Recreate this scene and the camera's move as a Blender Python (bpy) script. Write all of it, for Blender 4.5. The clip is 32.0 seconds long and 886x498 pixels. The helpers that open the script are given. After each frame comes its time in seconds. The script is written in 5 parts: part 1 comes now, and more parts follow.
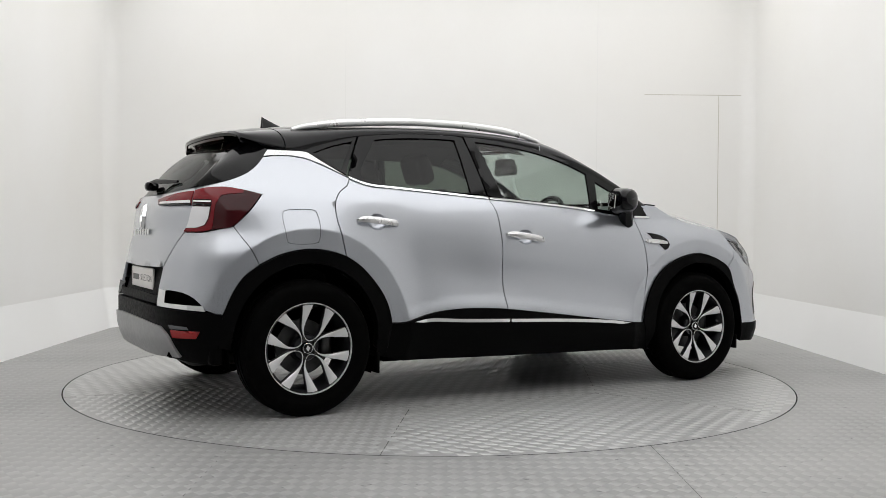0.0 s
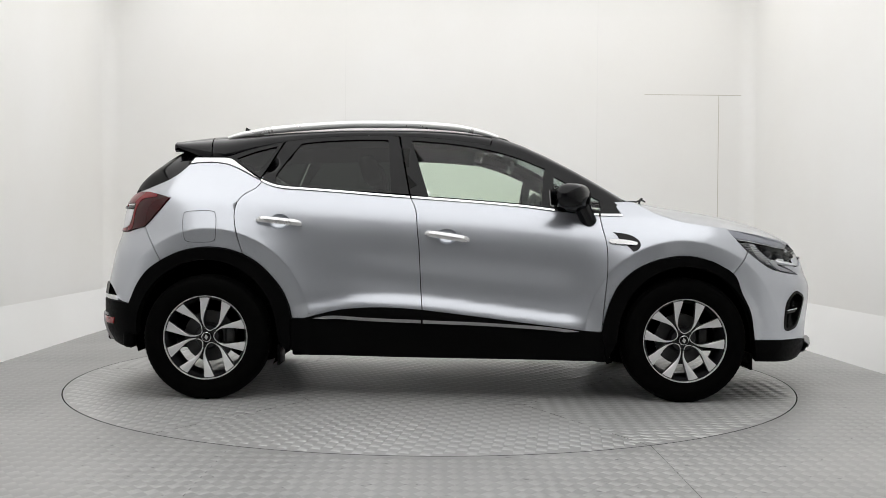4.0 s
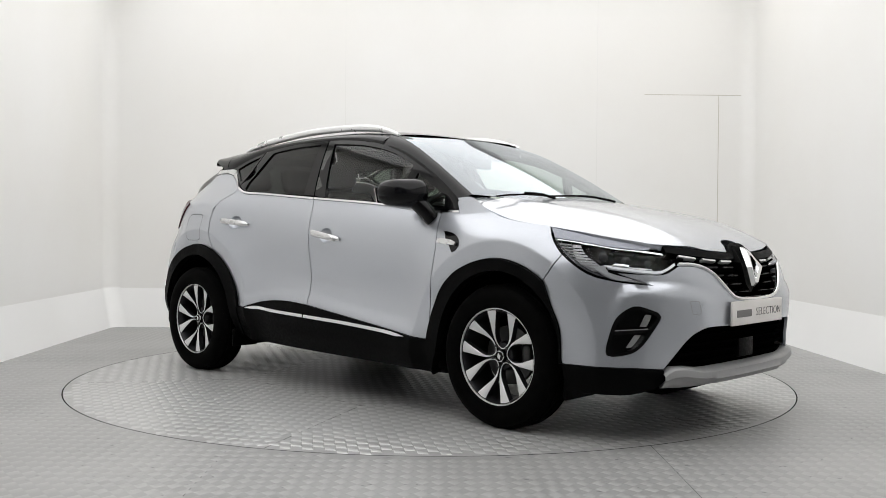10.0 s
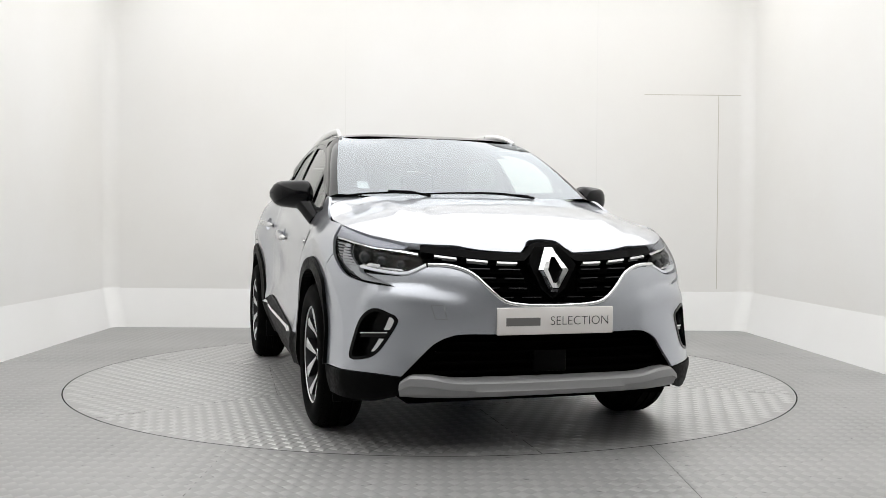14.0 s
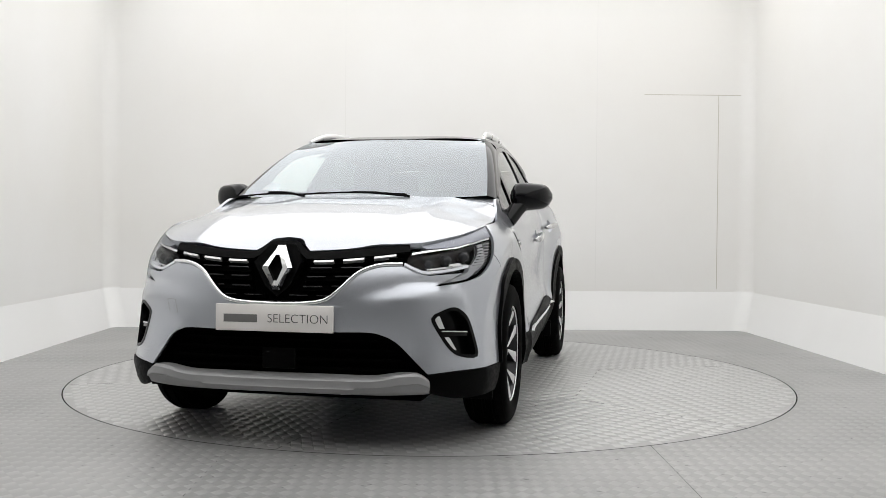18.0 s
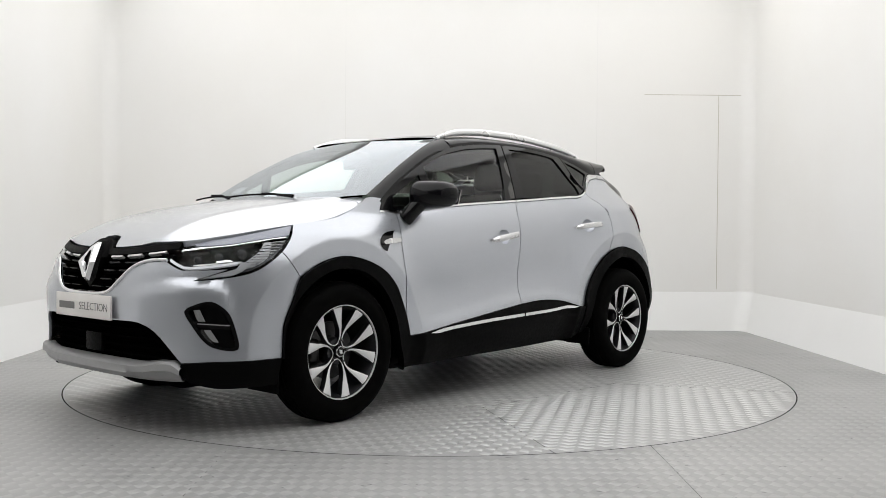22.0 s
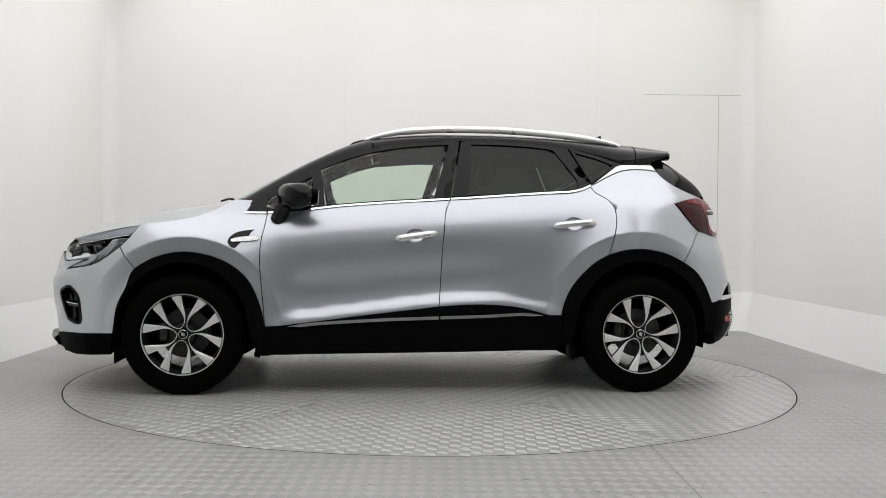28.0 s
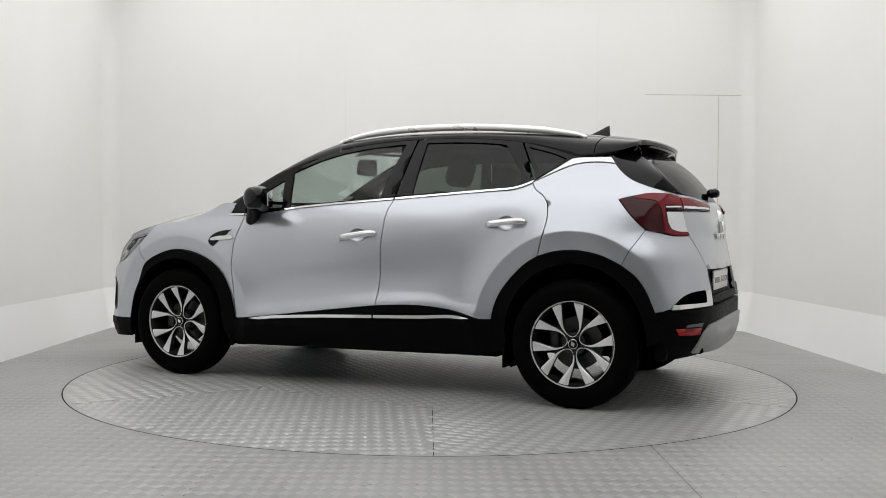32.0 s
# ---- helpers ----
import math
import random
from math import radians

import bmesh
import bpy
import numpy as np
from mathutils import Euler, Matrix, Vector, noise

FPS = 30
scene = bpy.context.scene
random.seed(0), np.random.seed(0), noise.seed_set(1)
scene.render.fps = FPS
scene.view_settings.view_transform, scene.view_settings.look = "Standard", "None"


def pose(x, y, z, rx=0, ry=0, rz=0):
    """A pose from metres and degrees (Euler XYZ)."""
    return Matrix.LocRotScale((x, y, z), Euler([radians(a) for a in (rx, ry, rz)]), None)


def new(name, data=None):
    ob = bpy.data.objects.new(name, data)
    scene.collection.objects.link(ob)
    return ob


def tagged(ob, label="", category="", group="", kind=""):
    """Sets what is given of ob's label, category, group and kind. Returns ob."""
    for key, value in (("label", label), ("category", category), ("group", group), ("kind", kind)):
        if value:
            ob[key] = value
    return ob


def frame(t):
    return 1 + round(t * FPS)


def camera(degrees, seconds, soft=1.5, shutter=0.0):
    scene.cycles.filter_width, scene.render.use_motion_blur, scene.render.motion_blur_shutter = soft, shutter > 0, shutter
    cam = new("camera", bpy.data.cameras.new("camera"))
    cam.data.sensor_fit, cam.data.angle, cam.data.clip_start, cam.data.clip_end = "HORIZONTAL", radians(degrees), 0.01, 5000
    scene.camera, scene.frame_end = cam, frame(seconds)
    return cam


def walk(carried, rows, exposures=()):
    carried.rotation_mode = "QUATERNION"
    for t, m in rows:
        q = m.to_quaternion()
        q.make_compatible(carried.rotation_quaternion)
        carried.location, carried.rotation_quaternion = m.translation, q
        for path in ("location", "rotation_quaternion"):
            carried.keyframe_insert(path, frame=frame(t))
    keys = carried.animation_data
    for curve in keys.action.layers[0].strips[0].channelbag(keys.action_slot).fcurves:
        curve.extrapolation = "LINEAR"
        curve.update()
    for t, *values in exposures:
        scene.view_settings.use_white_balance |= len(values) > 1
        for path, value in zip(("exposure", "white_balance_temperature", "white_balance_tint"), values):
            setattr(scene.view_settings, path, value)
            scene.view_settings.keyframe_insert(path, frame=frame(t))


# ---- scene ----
cam = camera(50.74, 32.0, soft=0.85)
EYE = (0.0975, -6.118, 0.928)
STAND = pose(*EYE, 90 - 0.99, -0.446, 0)
walk(cam, [(0, STAND), (32, STAND)], [(0, -0.13), (1, -0.19), (3, -0.08), (6, -0.08), (8, -0.2), (9, -0.1), (10, -0.02), (11, 0.08), (12, 0.18), (13, 0.18), (14, 0.08), (17, 0.0), (18, 0.0), (20, 0.05), (21, 0.07), (22, 0.01), (25, -0.06), (28, -0.13), (30, -0.08), (31, -0.12), (32, -0.22)])
TURN0, SPEED = 29.55, -7.3214          # heading of the car in degrees, and degrees a second
RING = (0.028, -0.014)                 # centre of the turntable's rim


def car_pose(t):
    return pose(0, 0, 0, 0, 0, TURN0 + SPEED * t) @ pose(0.111, -0.115, 0)

# ---- world and lamps ----
world = bpy.data.worlds.new("world")
scene.world = world
world.use_nodes = True
world.node_tree.nodes["Background"].inputs[0].default_value = (0.5, 0.5, 0.5, 1)
world.node_tree.nodes["Background"].inputs[1].default_value = 0.02


# ---- materials ----
def material(name, colour=(0.5, 0.5, 0.5), rough=0.5, metal=0.0, coat=0.0, spec=0.5, glow=None, strength=0.0):
    m = bpy.data.materials.new(name)
    m.use_nodes = True
    b = m.node_tree.nodes["Principled BSDF"]
    b.inputs["Base Color"].default_value = (*colour, 1)
    b.inputs["Roughness"].default_value = rough
    b.inputs["Metallic"].default_value = metal
    b.inputs["Coat Weight"].default_value = coat
    b.inputs["Coat Roughness"].default_value = 0.03
    b.inputs["Specular IOR Level"].default_value = spec
    if glow:
        b.inputs["Emission Color"].default_value = (*glow, 1)
        b.inputs["Emission Strength"].default_value = strength
    return m


def noise_node(m, scale, detail=4.0, coord="Object", stretch=(1, 1, 1)):
    t, k = m.node_tree.nodes, m.node_tree.links
    co, mp, n = t.new("ShaderNodeTexCoord"), t.new("ShaderNodeMapping"), t.new("ShaderNodeTexNoise")
    mp.inputs["Scale"].default_value = stretch
    n.inputs["Scale"].default_value, n.inputs["Detail"].default_value = scale, detail
    k.new(co.outputs[coord], mp.inputs[0])
    k.new(mp.outputs[0], n.inputs["Vector"])
    return n


def mottle(m, socket, scale, low, high, detail=4.0, stretch=(1, 1, 1), spread=(0.35, 0.65)):
    """Varies a socket of the surface between two values by noise."""
    t, k = m.node_tree.nodes, m.node_tree.links
    n = noise_node(m, scale, detail, stretch=stretch)
    r = t.new("ShaderNodeValToRGB")
    as_rgb = lambda v: (*v, 1) if isinstance(v, tuple) else (v, v, v, 1)
    r.color_ramp.elements[0].position, r.color_ramp.elements[1].position = spread
    r.color_ramp.elements[0].color, r.color_ramp.elements[1].color = as_rgb(low), as_rgb(high)
    k.new(n.outputs[0], r.inputs[0])
    k.new(r.outputs[0], t["Principled BSDF"].inputs[socket])
    return r


def chips(m, scale, start, colour):
    """Small dark chips and scuffs over the base colour."""
    t, k = m.node_tree.nodes, m.node_tree.links
    n, r, x = noise_node(m, scale, 3.0, stretch=(1, 2.2, 1)), t.new("ShaderNodeValToRGB"), t.new("ShaderNodeMix")
    x.data_type = "RGBA"
    r.color_ramp.elements[0].position, r.color_ramp.elements[1].position = start, start + 0.03
    r.color_ramp.elements[0].color, r.color_ramp.elements[1].color = (0, 0, 0, 1), (1, 1, 1, 1)
    base = t["Principled BSDF"].inputs["Base Color"]
    k.new(base.links[0].from_socket, x.inputs[6])
    x.inputs[7].default_value = (*colour, 1)
    k.new(n.outputs[0], r.inputs[0])
    k.new(r.outputs[0], x.inputs[0])
    k.new(x.outputs[2], base)


def relief(m, scale, strength, distance=0.002, detail=3.0, stretch=(1, 1, 1)):
    t, k = m.node_tree.nodes, m.node_tree.links
    n, b = noise_node(m, scale, detail, stretch=stretch), t.new("ShaderNodeBump")
    b.inputs["Strength"].default_value, b.inputs["Distance"].default_value = strength, distance
    k.new(n.outputs[0], b.inputs["Height"])
    k.new(b.outputs[0], t["Principled BSDF"].inputs["Normal"])


def glass(name, tint, gloss=1.0, base=0.045, cool=1.0):
    """A thin pane: tinted, clear, and glossier at a slant."""
    m = bpy.data.materials.new(name)
    m.use_nodes = True
    t, k = m.node_tree.nodes, m.node_tree.links
    t.clear()
    out, mix, tr, gl, lw = (t.new("ShaderNode" + s) for s in ("OutputMaterial", "MixShader", "BsdfTransparent", "BsdfGlossy", "LayerWeight"))
    power, scale = t.new("ShaderNodeMath"), t.new("ShaderNodeMath")
    power.operation, scale.operation = "POWER", "MULTIPLY_ADD"
    lw.inputs["Blend"].default_value = 0.5
    power.inputs[1].default_value = 4.5
    scale.inputs[1].default_value, scale.inputs[2].default_value = 1 - base, base
    tr.inputs[0].default_value = (*tint, 1)
    gl.inputs[0].default_value = (gloss * cool, gloss * (1 + cool) / 2, gloss, 1)
    gl.inputs["Roughness"].default_value = 0.015
    k.new(lw.outputs["Facing"], power.inputs[0]), k.new(power.outputs[0], scale.inputs[0]), k.new(scale.outputs[0], mix.inputs[0])
    k.new(tr.outputs[0], mix.inputs[1]), k.new(gl.outputs[0], mix.inputs[2]), k.new(mix.outputs[0], out.inputs[0])
    return m


SILVER = material("silver_paint", (0.478, 0.498, 0.540), 0.28, 0.84, 0.8)
SILVER.node_tree.nodes["Principled BSDF"].inputs["Coat Roughness"].default_value = 0.015
mottle(SILVER, "Roughness", 900, 0.27, 0.33, 2)
BLACK = material("black_roof_paint", (0.003, 0.003, 0.004), 0.07, spec=0.25)
mottle(BLACK, "Roughness", 40, 0.05, 0.09)
TRIM = material("black_plastic_cladding", (0.0012, 0.0012, 0.0013), 0.5, spec=0.05)
mottle(TRIM, "Roughness", 60, 0.42, 0.58)
relief(TRIM, 900, 0.25, 0.0005)
GLOSS = material("gloss_black_plastic", (0.002, 0.002, 0.0025), 0.08, spec=0.25)
MATT = material("matt_black", (0.0015, 0.0015, 0.0015), 0.9, spec=0.0)
RUBBER = material("tyre_rubber", (0.002, 0.002, 0.002), 0.7, spec=0.03)
mottle(RUBBER, "Base Color", 25, (0.001, 0.001, 0.001), (0.002, 0.002, 0.0019))
CHROME = material("bright_chrome", (0.8, 0.81, 0.82), 0.07, 1.0)
SATIN = material("satin_silver_plastic", (0.66, 0.66, 0.665), 0.27, 0.8)
mottle(SATIN, "Roughness", 8, 0.25, 0.29)
RAILS = material("silver_rail_paint", (0.80, 0.80, 0.80), 0.3, 0.6)
mottle(RAILS, "Roughness", 6, 0.27, 0.31)
SKID = material("grey_skid_paint", (0.30, 0.30, 0.302), 0.42, 0.35)
mottle(SKID, "Roughness", 30, 0.38, 0.48)
RIMFACE = material("diamond_cut_alloy", (0.72, 0.725, 0.73), 0.34, 0.6)
mottle(RIMFACE, "Roughness", 300, 0.3, 0.4, stretch=(1, 1, 1))
RIMDARK = material("anthracite_alloy", (0.012, 0.012, 0.014), 0.35, 0.3)
STEEL = material("brake_steel", (0.06, 0.06, 0.06), 0.45, 1.0)
mottle(STEEL, "Roughness", 40, 0.3, 0.55)
RED = material("red_lamp_lens", (0.15, 0.003, 0.008), 0.08, spec=0.3)
DARKRED = material("dark_red_lamp_lens", (0.034, 0.0013, 0.003), 0.06, spec=0.3)
WHITELENS = material("clear_lamp_lens", (0.72, 0.72, 0.74), 0.12)
REFLECTOR = material("red_reflector", (0.28, 0.006, 0.007), 0.15)
PLATE = material("white_plate", (0.80, 0.77, 0.74), 0.35)
mottle(PLATE, "Base Color", 6, (0.78, 0.75, 0.72), (0.83, 0.8, 0.78))
INK = material("plate_ink", (0.05, 0.05, 0.052), 0.5)
FADED = material("faded_plate_ink", (0.16, 0.155, 0.15), 0.5)
CLOTH = material("dark_seat_cloth", (0.008, 0.008, 0.009), 0.9, spec=0.1)
mottle(CLOTH, "Roughness", 60, 0.8, 0.95)
SEATGREY = material("light_seat_leather", (0.06, 0.06, 0.057), 0.6)
mottle(SEATGREY, "Base Color", 12, (0.05, 0.05, 0.047), (0.075, 0.075, 0.07))
DASH = material("dashboard_plastic", (0.006, 0.006, 0.0065), 0.6, spec=0.2)
LINING = material("grey_headlining", (0.02, 0.02, 0.02), 0.9)
LAMPBLACK = material("lamp_housing", (0.003, 0.003, 0.0033), 0.25, spec=0.12)
DRL = material("daytime_lamp", (0.8, 0.82, 0.85), 0.2, glow=(0.95, 0.97, 1.0), strength=0.12)
BROW = material("lamp_brow", (0.30, 0.31, 0.35), 0.3, 0.5)
mottle(BROW, "Roughness", 8, 0.28, 0.33)
PROJECTOR = material("projector_lens", (0.012, 0.013, 0.015), 0.03, spec=0.4)
GUIDEBASE = material("smoked_light_guide", (0.09, 0.092, 0.1), 0.25, 0.4)
LIGHTGUIDE = material("frosted_light_guide", (0.42, 0.43, 0.45), 0.3, 0.2)
HEADGLASS = glass("headlamp_cover", (0.95, 0.955, 0.96), 0.35, 0.02)
FRONTGLASS = glass("front_side_glass", (0.80, 0.88, 0.80), 1.0, 0.035)
REARGLASS = glass("privacy_glass", (0.09, 0.11, 0.095), 0.6)
SCREEN = glass("windscreen_glass", (0.66, 0.73, 0.72), base=0.25, cool=0.9)
MIRROR = material("mirror_glass", (0.9, 0.9, 0.9), 0.01, 1.0)


# ---- the car's skin as smooth functions (metres; x ahead, y left, z up, wheels at x = +-1.32) ----
def spline(*pts):
    """A smooth curve through a few (x, y) points, x rising, straight beyond its ends."""
    xs, ys = np.array([p[0] for p in pts], float), np.array([p[1] for p in pts], float)
    h = np.diff(xs)
    d = np.diff(ys) / h
    m = np.empty(len(xs))
    m[0], m[-1] = d[0], d[-1]
    if len(xs) > 2:
        m[1:-1] = np.where(d[:-1] * d[1:] > 0, (d[:-1] * h[1:] + d[1:] * h[:-1]) / (h[:-1] + h[1:]), 0)

    def f(x):
        if x <= xs[0]:
            return float(ys[0] + m[0] * (x - xs[0]))
        if x >= xs[-1]:
            return float(ys[-1] + m[-1] * (x - xs[-1]))
        i = int(np.searchsorted(xs, x)) - 1
        s = (x - xs[i]) / h[i]
        return float(ys[i] * (1 + 2 * s) * (1 - s) ** 2 + m[i] * h[i] * s * (1 - s) ** 2
                     + ys[i + 1] * s * s * (3 - 2 * s) + m[i + 1] * h[i] * s * s * (s - 1))
    return f


def ease(s):
    s = min(1.0, max(0.0, s))
    return s * s * (3 - 2 * s)


BELT = spline((-1.05, 1.175), (-0.92, 1.17), (-0.26, 1.125), (0.4, 1.078), (0.89, 1.03), (1.0, 1.03))
DROP = spline((-0.87, 0.045), (-0.78, 0.085), (-0.7, 0.1), (-0.6, 0.096), (-0.45, 0.088), (-0.3, 0.082), (-0.19, 0.07), (-0.1, 0.048), (-0.04, 0.022), (0.0, 0.0))
NOSE = spline((0.15, 2.03), (0.23, 2.11), (0.30, 2.15), (0.42, 2.175), (0.53, 2.193), (0.64, 2.198), (0.72, 2.183), (0.80, 2.145), (0.87, 2.09), (0.95, 2.03), (1.1, 1.85))
NOSE_N = spline((0.3, 3.4), (0.42, 3.1), (0.57, 2.8), (0.7, 2.75), (0.8, 2.8), (0.87, 2.7), (0.95, 2.4))
TAIL = spline((0.2, 1.85), (0.27, 1.94), (0.35, 1.985), (0.45, 1.998), (0.55, 1.998), (0.7, 1.974), (0.8, 1.958), (0.92, 1.948), (1.03, 1.942), (1.1, 1.915), (1.15, 1.875), (1.3, 1.74))
TAIL_N = spline((0.3, 3.95), (0.7, 3.9), (0.8, 3.7), (0.92, 2.95), (1.06, 2.8), (1.2, 2.9))
SILL_LINE = spline((-0.85, 0.452), (-0.72, 0.468), (-0.44, 0.511), (-0.13, 0.502), (0.23, 0.46), (0.55, 0.42), (0.862, 0.388))
NOSE_X, TAIL_X, ARC = 1.30, -1.30, 0.0135


def side(x, z):
    """Half the car's width."""
    belt = BELT(min(1.0, max(-1.0, x)))
    top = max(z, belt)
    y = 0.77 - 0.03 * (x / 0.9) ** 2 - 0.34 * (top - 1.1) - 0.35 * (top - 1.1) * abs(top - 1.1)
    if z < belt:
        y += DROP(z - belt)
    y += 0.09 * ease((-0.65 - x) / 0.6) * (1 - ease((z - 1.08) / 0.25))
    y += 0.06 * ease((x - 0.75) / 0.55) * (1 - 0.4 * ease((z - 0.9) / 0.12))
    y += 0.012 * ease((0.085 - z + SILL_LINE(x)) / 0.075) * ease((0.85 - x) / 0.2) * ease((x + 0.9) / 0.2)
    y -= 0.028 * math.exp(-((z - 0.65 + 0.10 * x) / 0.14) ** 2) * ease((0.95 - x) / 0.35) * ease((x + 0.8) / 0.5)
    return y


ARCHES = ((1.31, 0.35, 0.545, 0.020), (-1.31, 0.375, 0.565, 0.024))      # wheel arch: x, z, radius of its crease, swell


def arch(x, z):
    """How far the flank swells over the wheel arches: out to a crease, then back in to the trim."""
    cx, cz, rc, h = ARCHES[0] if x > 0 else ARCHES[1]
    r = math.hypot(x - cx, z - cz)
    if r >= rc:
        return h * min(1.0, max(0.0, (0.76 - r) / (0.76 - rc))) ** 2.0
    return h - 0.21 * (rc - max(r, 0.45))


PAD = spline((1.78, 0.53), (1.79, 0.559), (1.829, 0.619), (1.896, 0.648), (1.973, 0.649), (2.072, 0.630), (2.178, 0.604), (2.3, 0.57))


def pad(u, z):
    """How far the bumper swells round the fog lamps, under a crease."""
    h = PAD(u) - z
    return 0.018 * ease((u - 1.78) / 0.07) * ease((2.3 - u) / 0.16) * (ease(1 - h / 0.24) if h > 0 else ease(1 + h / 0.085))


def skin(u, z):
    """The point of the left skin at u (x along the side, then round the corner to the middle) and height z."""
    if TAIL_X <= u <= NOSE_X:
        return Vector((u, side(u, z) + arch(u, z), z))
    if u > NOSE_X:
        x0, reach, n, fi = NOSE_X, NOSE(z) - NOSE_X, NOSE_N(z), 90 - (u - NOSE_X) / ARC
    else:
        x0, reach, n, fi = TAIL_X, -(TAIL(z) + TAIL_X), TAIL_N(z), 90 - (TAIL_X - u) / ARC
    c, s = math.cos(radians(fi)), math.sin(radians(fi))
    r = (abs(c) ** n + abs(s) ** n) ** (-1 / n)
    d = pad(u, z) if 1.78 < u < 2.3 and z < 0.7 else 0.0
    x = x0 + reach * r * c
    if s > 0:
        d += arch(x, z) * s ** 2
    return Vector((x + d * c, side(x0, z) * r * s + d * s, z))


def normal(u, z):
    e = 0.004
    a, b = skin(u + e, z) - skin(u - e, z), skin(u, z + e) - skin(u, z - e)
    return b.cross(a).normalized()


def at_x(x, z):
    """u of the skin's point with this x."""
    if TAIL_X <= x <= NOSE_X:
        return x
    front = x > 0
    x0, reach, n = (NOSE_X, NOSE(z) - NOSE_X, NOSE_N(z)) if front else (-TAIL_X, TAIL(z) + TAIL_X, TAIL_N(z))
    s = min(1.0, (abs(x) - x0) / reach)
    fi = math.degrees(math.atan2((1 - s ** n) ** (1 / n), s))
    return NOSE_X + (90 - fi) * ARC if front else TAIL_X - (90 - fi) * ARC


def at_y(y, z, front=True):
    """u of the skin's point at the nose or tail with this y."""
    x0, n = (NOSE_X, NOSE_N(z)) if front else (TAIL_X, TAIL_N(z))
    s = min(1.0, abs(y) / side(x0, z))
    fi = math.copysign(math.degrees(math.atan2(s, (1 - s ** n) ** (1 / n))), y)
    return NOSE_X + (90 - fi) * ARC if front else TAIL_X - (90 - fi) * ARC


HOOD_MID = spline((1.1, 1.127), (1.24, 1.11), (1.43, 1.082), (1.62, 1.047), (1.8, 1.003), (1.95, 0.947), (2.05, 0.892), (2.12, 0.835))
HOOD_SIDE = spline((1.1, 1.066), (1.2, 1.038), (1.3, 1.01), (1.55, 0.968), (1.75, 0.922), (1.95, 0.848), (2.1, 0.78))


def hood(x, y):
    m, e = HOOD_MID(x), HOOD_SIDE(x)
    s = abs(y) / 0.76
    return e + (m - e) * (1 - min(1.4, s) ** 2.6) + 0.008 * math.exp(-((abs(y) - 0.5 + 0.12 * (x - 1.2)) / 0.055) ** 2)


# ---- building kit ----
from mathutils import geometry


def shoelace(p):
    return sum(a[0] * b[1] - b[0] * a[1] for a, b in zip(p, p[1:] + p[:1])) / 2


def edge(*pts, step=0.03):
    """A smooth line through the points, its last point left out."""
    if len(pts) == 2:
        n = max(1, int(math.dist(*pts) / step))
        return [(pts[0][0] + (pts[1][0] - pts[0][0]) * i / n, pts[0][1] + (pts[1][1] - pts[0][1]) * i / n) for i in range(n)]
    out = []
    ext = [tuple(2 * a - b for a, b in zip(pts[0], pts[1])), *pts, tuple(2 * a - b for a, b in zip(pts[-1], pts[-2]))]
    for a, b, c, d in zip(ext, ext[1:], ext[2:], ext[3:]):
        n = max(1, round(math.dist(b, c) / step))
        for i in range(n):
            s = i / n
            out.append(tuple(0.5 * (2 * q + (r - p) * s + (2 * p - 5 * q + 4 * r - w) * s * s + (3 * q - p - 3 * r + w) * s ** 3)
                             for p, q, r, w in zip(a, b, c, d)))
    return out


def loop(*pts, step=0.02):
    """A smooth closed outline."""
    n, out = len(pts), []
    for i in range(n):
        a, b, c, d = (pts[(i + k) % n] for k in (-1, 0, 1, 2))
        m = max(1, round(math.dist(b, c) / step))
        for j in range(m):
            s = j / m
            out.append(tuple(0.5 * (2 * q + (r - p) * s + (2 * p - 5 * q + 4 * r - w) * s * s + (3 * q - p - 3 * r + w) * s ** 3)
                             for p, q, r, w in zip(a, b, c, d)))
    return out


def poly(*pts, step=0.03):
    """A closed outline with straight sides."""
    out = []
    for a, b in zip(pts, pts[1:] + pts[:1]):
        out += edge(a, b, step=step)
    return out


def shrink(p, g):
    out, n, sign = [], len(p), 1 if shoelace(p) > 0 else -1
    for i in range(n):
        a, b, c = p[i - 1], p[i], p[(i + 1) % n]
        d1, d2 = (b[0] - a[0], b[1] - a[1]), (c[0] - b[0], c[1] - b[1])
        l1, l2 = math.hypot(*d1) or 1, math.hypot(*d2) or 1
        nx, ny = -(d1[1] / l1 + d2[1] / l2), d1[0] / l1 + d2[0] / l2
        k = math.hypot(nx, ny) or 1
        grow = min(2.0, 2 / k)
        out.append((b[0] + sign * g * grow * nx / k, b[1] + sign * g * grow * ny / k))
    return out


def inside(pt, p):
    x, y, hit = pt[0], pt[1], False
    for a, b in zip(p, p[1:] + p[:1]):
        if (a[1] > y) != (b[1] > y) and x < (b[0] - a[0]) * (y - a[1]) / (b[1] - a[1]) + a[0]:
            hit = not hit
    return hit


def on_skin(u, z):
    return skin(u, z), normal(u, z)


